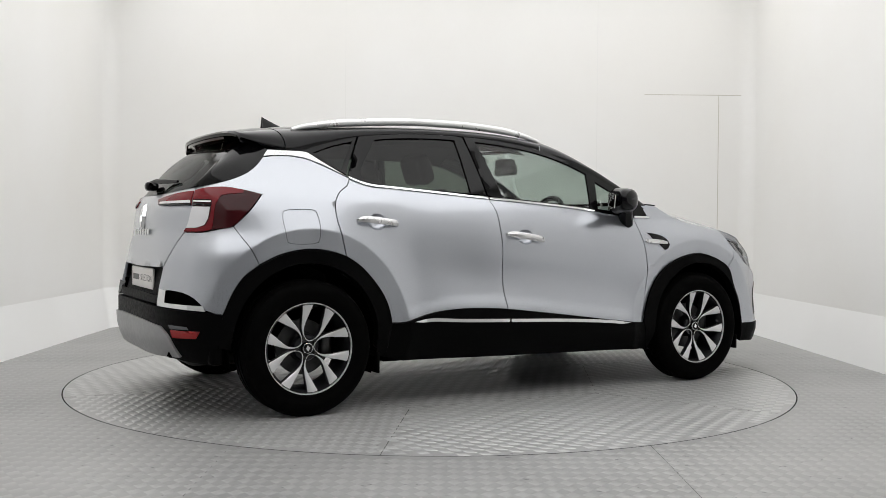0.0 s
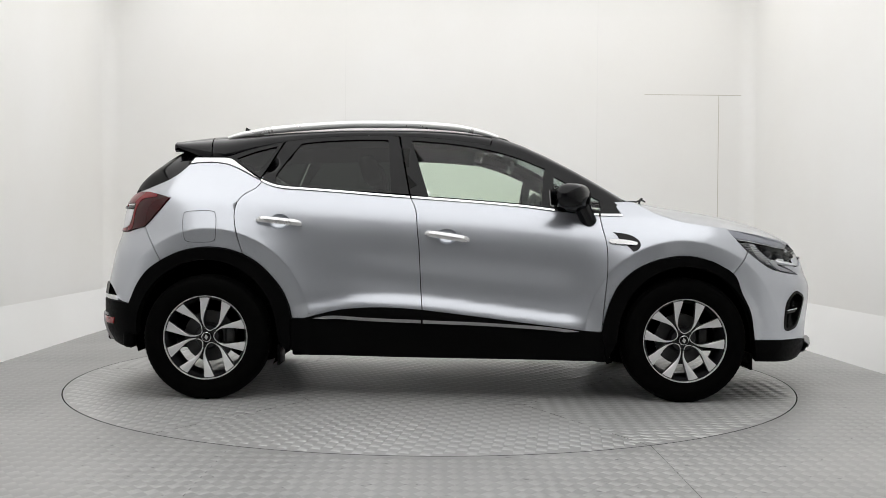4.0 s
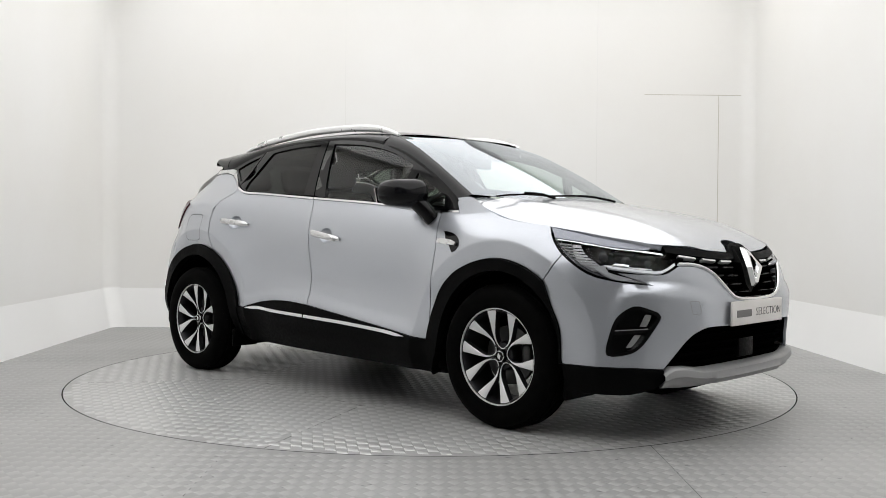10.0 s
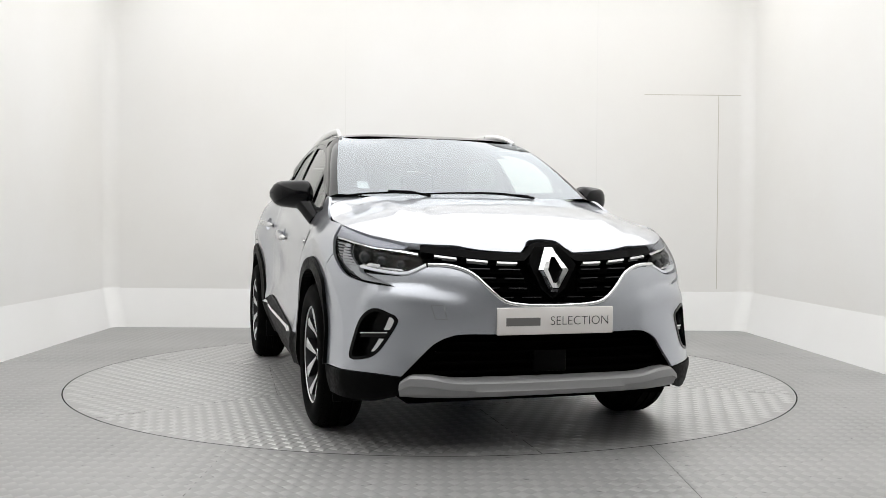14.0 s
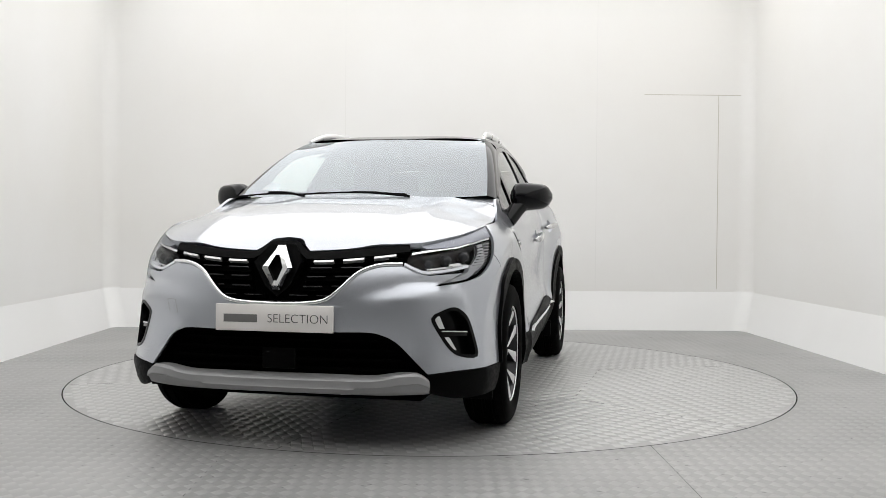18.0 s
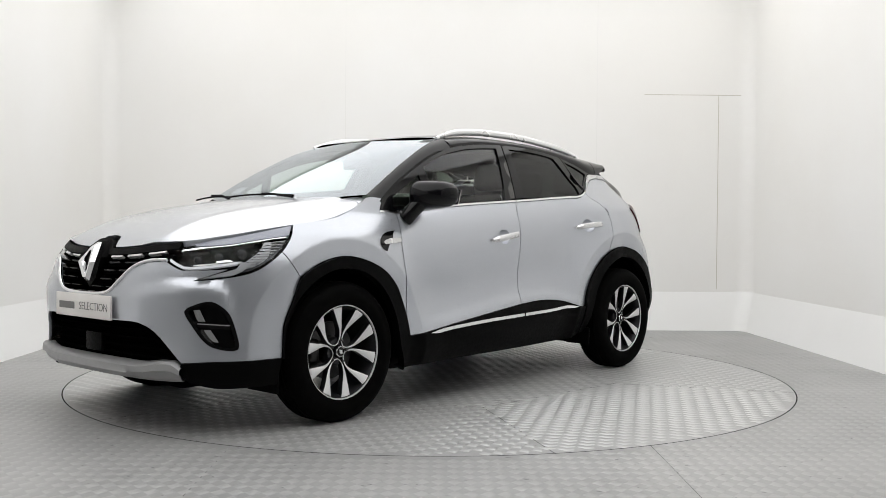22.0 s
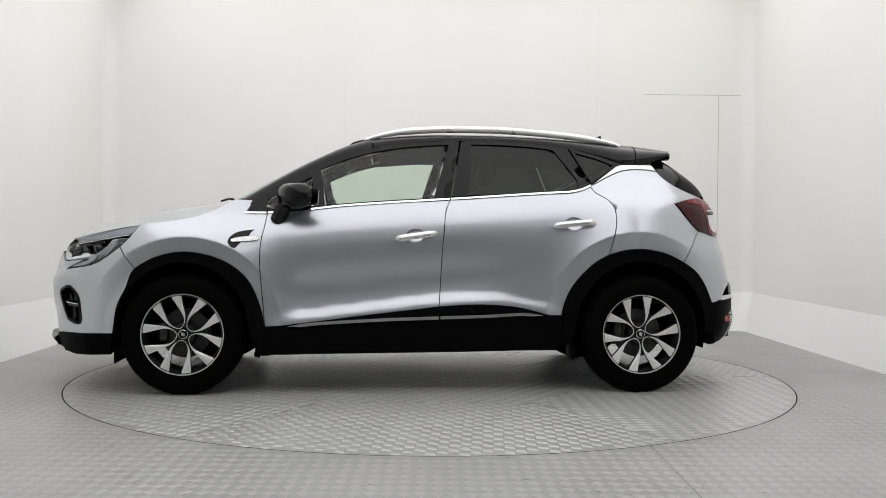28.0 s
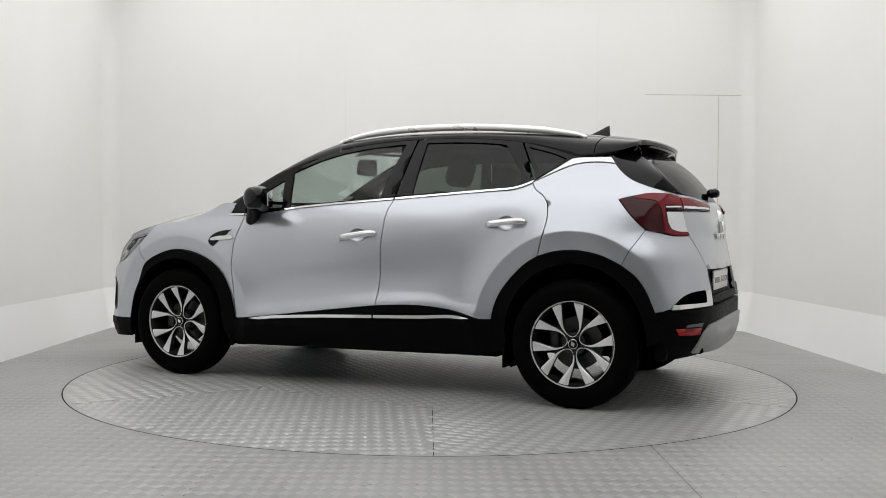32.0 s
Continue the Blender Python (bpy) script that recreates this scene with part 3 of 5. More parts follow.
    part("wing_vent", shape(vent, off=0.003, thick=0.01, flip=flip, gap=0), GLOSS, car, "black wing vent")
    blade = loop((1.055, 0.878), (1.0, 0.893), (0.91, 0.897), (0.898, 0.886), (0.91, 0.876), (1.0, 0.868), (1.05, 0.866))
    part("vent_blade", shape(blade, off=0.014, thick=0.015, step=0.02, flip=flip, gap=0), SATIN, car, "satin silver vent blade")
    # door mirror
    rows = []
    for i in range(13):
        v = i / 12
        y = 0.775 + 0.222 * v
        rad = (1 - (2 * v - 1) ** 6 * 0.75)
        cx, cz = 0.705 - 0.075 * v * v, 1.128 + 0.006 * v
        hz, hx = 0.086 * rad * (1.0 - 0.25 * v), 0.108 * rad * (1 - 0.25 * v)
        ring = []
        for k in range(20):
            a = 2 * math.pi * k / 20
            ca, sa = math.cos(a), math.sin(a)
            ring.append((cx + hx * math.copysign(abs(ca) ** 0.75, ca) * (1.0 if ca > 0 else 0.78), s * y, cz + hz * math.copysign(abs(sa) ** 0.8, sa)))
        rows.append(ring + ring[:1])
    data = sheet(rows if s > 0 else [r[::-1] for r in rows])
    n = len(rows[0])
    data[1].extend([tuple(range(n - 1)), tuple(range(12 * n, 13 * n - 1))])
    head = part("door_mirror", data, BLACK, car, "gloss black door mirror")
    part("mirror_glass", slab([(0.82, 1.075), (0.95, 1.082), (0.965, 1.16), (0.83, 1.185)], 0.004, lambda a, b, c: Vector((0.622 - (a - 0.82) * 0.45 + c, s * a, b))), MIRROR, head)
    foot = [(0.80, s * 0.772, 0.995), (0.785, s * 0.79, 1.02), (0.765, s * 0.812, 1.055), (0.74, s * 0.84, 1.09)]
    part("mirror_foot", tube(foot, 0.046, 14, 0.95), GLOSS, head)
    # roof rail
    height = spline((-1.28, 1.474), (-1.24, 1.487), (-1.12, 1.510), (-0.81, 1.544), (-0.43, 1.562), (-0.08, 1.555), (0.13, 1.532), (0.24, 1.505), (0.30, 1.485))
    across = spline((-1.28, 0.49), (-0.43, 0.505), (0.0, 0.515), (0.30, 0.548))
    rail = [(x, s * across(x), height(x)) for x in np.linspace(0.30, -1.28, 33)]
    part("roof_rail", tube(rail, 0.017, 12, 1.25, taper=0.45), RAILS, car, "satin silver roof rail")
    # wheel housing
    for cx in (1.32, -1.32):
        rows = [[(cx + 0.40 * math.cos(radians(a)), s * y, 0.36 + 0.40 * math.sin(radians(a))) for a in range(-25, 206, 11)] for y in (0.82, 0.45)]
        rows.append([(cx + 0.01 * math.cos(radians(a)), s * 0.45, 0.36 + 0.01 * math.sin(radians(a))) for a in range(-25, 206, 11)])
        part("wheel_housing", sheet(rows), MATT, car)


def pillar(v):
    """The windscreen's upper outer edge, from its foot to the roof."""
    x = 1.0 - 0.75 * v
    return Vector((x, 0.69 - 0.145 * v ** 1.15, spline((0.25, 1.497), (0.42, 1.44), (0.62, 1.345), (0.83, 1.228), (1.0, 1.125))(x)))


ROOF_MID = spline((-1.64, 1.458), (-1.47, 1.492), (-1.26, 1.515), (-0.8, 1.54), (-0.3, 1.55), (0.07, 1.54), (0.3, 1.512), (0.42, 1.487))


def roof_row(x, bow, zf=None, n=16):
    """A section of the roof from its left to its right gutter."""
    zf = FRAME(x) if zf is None else zf
    yf = side(x, zf) + 0.002
    half = []
    for i in range(n + 1):
        a = math.pi / 2 * i / n
        y = yf * math.cos(a) ** 0.62
        xx = x + bow * (1 - (y / yf) ** 2)
        half.append(Vector((xx, y, zf + (ROOF_MID(xx) - zf) * math.sin(a) ** 0.8)))
    return half + [Vector((p.x, -p.y, p.z)) for p in half[-2::-1]]


def build_top():
    rows = []
    for i in range(33):
        v = i / 32
        rows.append(roof_row(0.25 - 1.60 * v, 0.165 * (1 - v) ** 4 - 0.05 * v ** 6))
    part("roof", sheet(rows), BLACK, car, "gloss black roof")
    # spoiler over the tailgate
    rows = []
    for i in range(9):
        v = i / 8
        rows.append(roof_row(-1.356 - 0.215 * v, -0.05 - 0.035 * v, 1.352 + 0.066 * v ** 1.2 - 0.004))
    edge_row = rows[-1]
    rows.append([p + Vector((-0.012, 0, -0.012)) for p in edge_row])
    rows.append([p + Vector((-0.004, 0, -0.026)) for p in edge_row])
    rows.append([Vector((p.x + 0.10, p.y * 0.94, p.z - 0.032)) for p in edge_row])
    part("tailgate_spoiler", sheet(rows), BLACK, car, "gloss black roof spoiler")
    glow = [Vector((p.x + 0.030, p.y * 0.975, p.z - 0.0275)) for p in edge_row[10:23]]
    part("high_brake_lamp", sheet([[p + Vector((-0.028, 0, -0.001)) for p in glow], [p + Vector((-0.024, 0, -0.013)) for p in glow], [p + Vector((0.02, 0, -0.020)) for p in glow]]), DARKRED, car, "dark red brake lamp under the spoiler")
    for s in (1, -1):
        rows = []
        for i in range(25):
            v = i / 24
            e = pillar(v)
            x = 0.955 - 0.705 * v
            f = Vector((x, side(x, FRAME(x) - 0.012) + 0.001, FRAME(x) - 0.012))
            row = []
            for k in range(7):
                w = k / 6
                p = f.lerp(e, w) + Vector((0.012, 0.012, 0.006)) * math.sin(math.pi * w)
                row.append((p.x, s * p.y, p.z))
            rows.append(row if s < 0 else row[::-1])
        part("windscreen_pillar", sheet(rows), BLACK, car, "gloss black windscreen pillar")
    # windscreen
    rows = []
    for i in range(21):
        v = i / 20
        e = pillar(v)
        c = Vector((1.165 - 0.755 * v, 0, 1.100 + 0.388 * v + 0.012 * math.sin(math.pi * v)))
        row = []
        for k in range(-14, 15):
            w = abs(k / 14)
            p = c.lerp(e, w ** 2.2)
            row.append((p.x, e.y * k / 14, p.z))
        rows.append(row)
    g = part("windscreen", sheet(rows), SCREEN, car, "clear laminated windscreen")
    g.visible_shadow = False
    # dark band along the screen's edges
    band = [[(p[0], p[1], p[2] - 0.003) for p in (r[:3])] for r in rows]
    for piece in (sheet(band), sheet([[(p[0], -p[1], p[2]) for p in r] for r in band]), sheet([[(p[0], p[1], p[2] - 0.003) for p in r] for r in rows[19:]]), sheet([[(p[0], p[1], p[2] - 0.003) for p in r] for r in rows[:3]])):
        part("screen_band", piece, MATT, g)
    part("scuttle", sheet([[(1.02 + 0.2 * (1 - (k / 12) ** 2), 0.70 * k / 12, 1.10 - 0.03 * (k / 12) ** 2) for k in range(-12, 13)], [(1.16 + 0.12 * (1 - (k / 12) ** 2), 0.74 * k / 12, 1.075 - 0.04 * (k / 12) ** 2) for k in range(-12, 13)]]), TRIM, car)
    # wipers
    for y0, y1 in ((0.30, -0.28), (-0.27, -0.66)):
        blade = [(1.14 + 0.045 * (1 - ((y0 + (y1 - y0) * i / 10) / 0.7) ** 2) - 0.01, y0 + (y1 - y0) * i / 10, 1.128 + 0.008 * math.sin(math.pi * i / 10) - 0.03 * abs(y0 + (y1 - y0) * i / 10) ** 2) for i in range(11)]
        w = part("windscreen_wiper", tube(blade, 0.005, 6), TRIM, car, "black windscreen wiper")
        arm = [(1.19, y0 + 0.02, 1.115), (1.175, (y0 + y1) / 2 + 0.12, 1.135), (1.16, (y0 + y1) / 2, 1.138)]
        part("wiper_arm", tube(arm, 0.007, 6), TRIM, w)
    # rear screen and its dark flanks
    def screen(v, w):
        low = Vector((-1.893 + 0.11 * abs(w) ** 3, 0.56 * w, 1.122 + 0.035 * abs(w) ** 3))
        top = Vector((-1.555 + 0.07 * w * w, 0.50 * w, 1.43 - 0.02 * w * w))
        return low.lerp(top, v) + Vector((-0.03, 0, 0.03)) * math.sin(math.pi * v) * (1 - 0.4 * w * w)
    rows = [[screen(i / 12, -k / 12) for k in range(-12, 13)] for i in range(13)]
    g = part("rear_screen", sheet(rows), REARGLASS, car, "dark heated rear window")
    near = [[p + Vector((-0.001, 0, 0.001)) for p in q] for q in rows]
    part("screen_band", sheet([r[:3] for r in near]), GLOSS, g)
    part("screen_band", sheet([r[-3:] for r in near]), GLOSS, g)
    for s in (1, -1):
        line = [(-1.585, 1.352), (-1.61, 1.312), (-1.645, 1.27), (-1.70, 1.227), (-1.79, 1.19), (-1.90, 1.163), (-2.0, 1.148), (-2.06, 1.142)]
        out = [(*p,) for p in edge(*line[::-1]) + [line[0]]]
        rows = []
        for i, (u, z) in enumerate(out):
            v = i / (len(out) - 1)
            a, b = skin(u, z), screen(v, 0.955) + Vector((-0.004, 0.002, 0.004))
            row = []
            for k in range(7):
                w = k / 6
                p = a.lerp(b, w) + Vector((-0.02, 0.015, 0.012)) * math.sin(math.pi * w) * math.sin(math.pi * min(1, v * 1.1))
                row.append((p.x, s * p.y, p.z))
            rows.append(row)
        part("rear_pillar", sheet(rows), GLOSS, car, "gloss black rear pillar")
    arm = [(-1.90, 0.0, 1.15), (-1.915, 0.03, 1.185), (-1.90, 0.10, 1.195), (-1.87, 0.22, 1.19), (-1.845, 0.34, 1.185)]
    w = part("rear_wiper", tube([(x, -y, z) for x, y, z in arm], 0.013, 8, taper=0.4), GLOSS, car, "black rear wiper")
    part("wiper_pivot", block((-1.94, -1.87, -0.035, 0.035, 1.145, 1.195), bevel=0.02, seg=3), GLOSS, w)
    # shark fin aerial
    rows = []
    for i in range(9):
        v = i / 8
        x, h, wd = -1.10 - 0.17 * v, 0.012 + 0.07 * v ** 1.3, 0.034 * (1 - 0.3 * v)
        rows.append([(x - 0.012 * v, y * wd, 1.512 + h * (1 - abs(y) ** 1.6)) for y in (-1, -0.8, -0.5, -0.2, 0, 0.2, 0.5, 0.8, 1)])
    rows.append([(-1.27, y * 0.02, 1.505) for y in (-1, -0.8, -0.5, -0.2, 0, 0.2, 0.5, 0.8, 1)])
    part("shark_fin_aerial", sheet(rows), GLOSS, car, "gloss black shark fin aerial")


HEADLAMP = edge((1.588, 0.966), (1.612, 0.895), (1.66, 0.809), (1.723, 0.751), (1.806, 0.722), (1.948, 0.703)) + edge((1.948, 0.703), (1.87, 0.737), (1.83, 0.757)) \
    + edge((1.83, 0.757), (1.918, 0.752), (1.995, 0.751), (2.068, 0.790)) + edge((2.068, 0.790), (2.05, 0.835), (2.005, 0.872)) + edge((2.005, 0.872), (1.93, 0.893), (1.83, 0.913), (1.70, 0.943), (1.588, 0.966))
BUMPER_TOP = [(2.068, 0.788), (2.145, 0.784), (2.213, 0.754), (2.271, 0.690), (2.322, 0.643), (2.392, 0.627), (MIDN, 0.622)]
INTAKE_TOP = [(MIDN, 0.512), (2.306, 0.513), (2.19, 0.515), (2.145, 0.506), (2.095, 0.475), (2.042, 0.400), (2.0, 0.337)]
FOG = loop((1.875, 0.614), (1.935, 0.598), (1.97, 0.570), (1.945, 0.50), (1.91, 0.432), (1.868, 0.402), (1.80, 0.399), (1.799, 0.48), (1.82, 0.565))


def both(make):
    return [make(False), make(True)]


def plate_word(parent, place, ink):
    """The readable word of the show plates, 0.262 m long, standing up from its left end."""
    font = bpy.data.curves.new("plate_text", "FONT")
    font.body, font.size, font.align_x, font.align_y, font.extrude, font.offset = "SELECTION", 0.072, "LEFT", "CENTER", 0.0004, -0.0012
    tob = bpy.data.objects.new("plate_text", font)
    me = bpy.data.meshes.new_from_object(tob)
    bpy.data.objects.remove(tob)
    xs = [v.co.x for v in me.vertices]
    k = 0.262 / (max(xs) - min(xs))
    me.transform(place @ Matrix.Diagonal((k, min(k, 0.9), 1, 1)))
    me.materials.append(ink)
    new("plate_lettering", me).parent = parent


def build_nose():
    outline = edge((1.64, 0.835), (1.66, 0.809), (1.723, 0.751), (1.806, 0.722), (1.948, 0.703)) + edge((1.948, 0.703), (1.87, 0.737), (1.83, 0.757)) + edge((1.83, 0.757), (1.918, 0.752), (1.995, 0.751), (2.068, 0.788)) \
        + edge(*BUMPER_TOP) + edge(BUMPER_TOP[-1], INTAKE_TOP[0]) + edge(*INTAKE_TOP) + edge((2.0, 0.337), (1.904, 0.345), (1.80, 0.347), ARCH_F[0]) + edge(*ARCH_F[:4]) + edge((1.545, 0.715), (1.60, 0.79), (1.64, 0.835))
    bumper = part("front_bumper", both(lambda f: shape(outline, flip=f, holes=[FOG], mid=MIDN, step=0.022, gap=0.0014)), SILVER, car, "silver painted front bumper")
    low = edge(ARCH_F[0], (1.80, 0.347), (1.904, 0.345), (2.0, 0.337)) + edge((2.0, 0.337), (2.02, 0.30), (1.985, 0.25)) + edge((1.985, 0.25), (1.90, 0.225), (1.80, 0.225), (at_x(1.71, 0.23), 0.23)) + edge((at_x(1.71, 0.23), 0.23), ARCH_F[0])
    for f, s in SIDES:
        part("lower_cladding", shape(low, off=0.006, thick=0.06, flip=f), TRIM, bumper, "black plastic lower bumper")
    # upper grille: dark back, rows of bars, frame strip
    def lip(y):
        return spline((0, 0.895), (0.07, 0.885), (0.12, 0.848), (0.2, 0.849), (0.37, 0.862), (0.535, 0.882))(abs(y))
    grille_out = edge(*BUMPER_TOP) + [(MIDN, 0.622)] + [(at_y(y, lip(y)), lip(y)) for y in np.linspace(0, 0.53, 14)]
    grille = part("upper_grille", both(lambda f: shape(grille_out, off=-0.05, thick=0.0, flip=f, gap=-0.012, mid=MIDN)), MATT, car, "black upper grille with short chrome dashes")
    rim = edge(*BUMPER_TOP, step=0.02) + [BUMPER_TOP[-1]]
    for f, s in SIDES:
        line = [skin(u, z + 0.007) + normal(u, z) * 0.002 for u, z in rim]
        part("grille_chrome", tube([(p.x, s * p.y, p.z) for p in line], 0.0085, 10), CHROME, grille, "chrome lower edge strip")
    band = [(at_y(y, lip(y) - 0.006), lip(y) - 0.006) for y in np.linspace(0, 0.53, 24)]
    part("grille_band", [shape(band + [(u, z - 0.030) for u, z in band[::-1]], off=0.004, thick=0.05, flip=f, gap=0, mid=MIDN, step=0.015) for f in (False, True)], TRIM, grille)
    for z, y0, y1, pitch in ((0.824, 0.15, 0.52, 0.13), (0.785, 0.13, 0.46, 0.13), (0.748, 0.12, 0.36, 0.12), (0.708, 0.11, 0.30, 0.12), (0.67, 0.05, 0.26, 0.12), (0.642, 0.0, 0.2, 0.12)):
        for s in (1, -1):
            bar = [(at_y(y, z), z + 0.02 * (y - 0.15) * (1 if z > 0.7 else 0)) for y in np.linspace(y0, y1, 12)]
            f = s < 0
            part("grille_bar", shape(bar + [(u, q - 0.020) for u, q in bar[::-1]], off=-0.018, thick=0.03, flip=f, gap=0, step=0.02), MATT, grille)
            y = y0
            while y < y1 - 0.05:
                dash = [(at_y(q, z), z + 0.02 * (q - 0.15) * (1 if z > 0.7 else 0) - 0.002) for q in np.linspace(y + 0.01, min(y1, y + pitch) - 0.03, 4)]
                part("chrome_dash", shape(dash + [(u, q - 0.004) for u, q in dash[::-1]], off=-0.006, thick=0.015, flip=f, gap=0, step=0.02), RIMDARK, grille)
                y += pitch
    for f, s in SIDES:
        for k in range(3):
            dash = [(at_y(y, lip(y) - 0.04), lip(y) - 0.04) for y in np.linspace(0.15 + 0.125 * k, 0.235 + 0.125 * k, 5)]
            part("chrome_dash", shape(dash + [(u, z - 0.008) for u, z in dash[::-1]], off=0.002, thick=0.02, flip=f, gap=0, step=0.02), RIMFACE, grille, "bright silver dash")
    # diamond emblem on a dark shield
    def front(a, b, c):
        return Vector((2.182 + c - 0.9 * max(0, b - 0.80), a, b))
    shield = [(0, 0.655), (0.055, 0.70), (0.105, 0.80), (0.078, 0.848), (0.055, 0.876), (-0.055, 0.876), (-0.078, 0.848), (-0.105, 0.80), (-0.055, 0.70)]
    emblem = part("grille_emblem", slab(shield, 0.06, lambda a, b, c: front(a, b, c) - Vector((0.012, 0, 0))), TRIM, car, "chrome diamond emblem on gloss black shield")
    V, F = [], []
    for k, dx in ((0.86, 0.0), (0.69, 0.018), (0.40, 0.012), (0.36, -0.005)):
        for a, b in ((0, -0.108), (0.020, -0.108), (0.082, 0.0), (0.020, 0.108), (0, 0.108), (-0.020, 0.108), (-0.082, 0.0), (-0.020, -0.108)):
            w = k
            V.append(front(a * w, 0.778 + b * (w if k > 0.45 else w * 1.25), dx))
    for i in range(3):
        for j in range(8):
            F.append((i * 8 + j, i * 8 + (j + 1) % 8, (i + 1) * 8 + (j + 1) % 8, (i + 1) * 8 + j))
    part("diamond", (V, F, None), CHROME, emblem, "chrome diamond")
    # lower intake
    out = edge(*INTAKE_TOP) + edge((2.0, 0.337), (2.06, 0.322), (2.2, 0.312), (MIDN, 0.30)) + [(MIDN, 0.30)]
    intake = part("lower_intake", both(lambda f: shape(out, off=-0.06, thick=0.0, flip=f, gap=-0.015, mid=MIDN)), MATT, car, "black lower air intake")
    for z, y1 in ((0.475, 0.44), (0.435, 0.50), (0.395, 0.53), (0.355, 0.56)):
        bar = [(at_y(y, z), z) for y in np.linspace(0, y1, 12)]
        part("intake_bar", [shape(bar + [(u, q - 0.012) for u, q in bar[::-1]], off=-0.03, thick=0.03, flip=f, gap=0, mid=MIDN, step=0.02) for f in (False, True)], MATT, intake)
    part("radar_cover", block((2.10, 2.15, -0.075, 0.075, 0.35, 0.44), bevel=0.006), TRIM, intake)
    # skid plate
    top = spline((2.0, 0.318), (2.035, 0.345), (2.09, 0.343), (2.15, 0.330), (2.3, 0.326), (MIDN, 0.325))
    foot = spline((2.0, 0.258), (2.1, 0.255), (2.3, 0.254), (MIDN, 0.254))
    halves = []
    for f, s in SIDES:
        rows = []
        for u in np.linspace(2.0, MIDN, 34):
            mid = ease((u - 2.21) / 0.03)             # the middle stands proud between slanted steps
            t1, t0 = top(u), foot(u)
            row = []
            for w, off in ((1.0, -0.03), (1.0, 0.014), (0.90, 0.026), (0.62, 0.034), (0.56, 0.026 + 0.014 * mid), (0.26, 0.022 + 0.014 * mid), (0.2, 0.022), (0.0, 0.010), (0.0, -0.04)):
                z = t0 + (t1 - t0) * w
                p, n = on_skin(float(u), z)
                q = p + n * off
                row.append((q.x, s * q.y, q.z))
            rows.append(row if s < 0 else row[::-1])
        halves.append(sheet(rows))
    part("front_skid_plate", halves, SKID, car, "grey painted front skid plate")
    # plate
    p = part("number_plate", block((2.196, 2.210, -0.26, 0.26, 0.512, 0.624), bevel=0.004), PLATE, car, "white show plate with thin black lettering")
    plate_word(p, Matrix.Translation((2.2108, -0.028, 0.566)) @ Matrix(((0, 0, 1, 0), (1, 0, 0, 0), (0, 1, 0, 0), (0, 0, 0, 1))), INK)
    part("plate_bar", block((2.209, 2.2112, -0.222, -0.072, 0.549, 0.582), bevel=0), FADED, p)
    for f, s in SIDES:
        hook = poly((2.076, 0.636), (2.118, 0.633), (2.132, 0.577), (2.092, 0.575), step=0.01)
        if s < 0:
            part("hook_cover_joint", shape(hook, off=0.002, thick=0, flip=f, holes=[shrink(hook, 0.0018)], gap=0, step=0.02), SKID, bumper)
        # fog lamp pocket
        fog = part("fog_lamp_pocket", [shape(FOG, off=-0.05, thick=0.0, flip=f, gap=-0.01, step=0.03)], LAMPBLACK, car, "gloss black fog lamp pocket")
        ring = shrink(FOG, 0.014)
        part("pocket_frame", shape(FOG, off=0.002, thick=0.055, flip=f, holes=[ring], gap=0, step=0.02), LAMPBLACK, fog)
        part("pocket_bar", shape(poly((1.785, 0.50), (1.95, 0.512), (1.945, 0.497), (1.785, 0.485)), off=-0.012, thick=0.03, flip=f, step=0.02, gap=0), GLOSS, fog)
        part("pocket_bar", shape(poly((1.79, 0.507), (1.93, 0.517), (1.93, 0.512), (1.79, 0.502)), off=-0.008, thick=0.01, flip=f, step=0.02, gap=0), CHROME, fog)
        for q in (poly((1.905, 0.522), (1.935, 0.522), (1.945, 0.572), (1.922, 0.575)), poly((1.865, 0.43), (1.90, 0.435), (1.925, 0.485), (1.89, 0.485))):
            part("fog_lamp", shape(q, off=-0.035, thick=0.02, flip=f, step=0.02, gap=0), CHROME, fog, "bright fog lamp reflector")
        # headlamp
        lamp = part("headlamp", shape(HEADLAMP, off=-0.055, thick=0.0, flip=f, step=0.03, gap=-0.012), LAMPBLACK, car, "clear headlamp with bright daytime light strip")
        cover = part("lamp_cover", shape(HEADLAMP, off=0.001, thick=0.004, flip=f, step=0.03), HEADGLASS, lamp)
        cover.visible_shadow = False
        brow = edge((1.592, 0.962), (1.70, 0.939), (1.83, 0.909), (1.93, 0.889), (2.0, 0.872)) + edge((2.0, 0.872), (1.98, 0.862), (1.86, 0.872), (1.74, 0.895), (1.613, 0.915)) + edge((1.613, 0.915), (1.592, 0.962))
        part("lamp_brow", shape(brow, off=-0.006, thick=0.03, flip=f, step=0.03, gap=0), BROW, lamp)
        # thin stepped chrome line under the brow
        for q0, q1, lo in (((1.625, 0.914), (1.735, 0.897), 0.009), ((1.735, 0.893), (1.86, 0.870), 0.006), ((1.86, 0.874), (2.035, 0.848), 0.008)):
            line = edge(q0, ((q0[0] + q1[0]) / 2, (q0[1] + q1[1]) / 2 + 0.002), q1, step=0.02) + [q1]
            part("lamp_chrome", shape(line + [(u, z - lo) for u, z in line[::-1]], off=-0.010, thick=0.02, flip=f, step=0.02, gap=0), CHROME, lamp)
        # daytime light along the foot of the lamp, and its hook to the outside
        hookl = edge((1.80, 0.780), (1.86, 0.769), (1.94, 0.759), (1.995, 0.759), (2.06, 0.794)) + [(2.06, 0.794)]
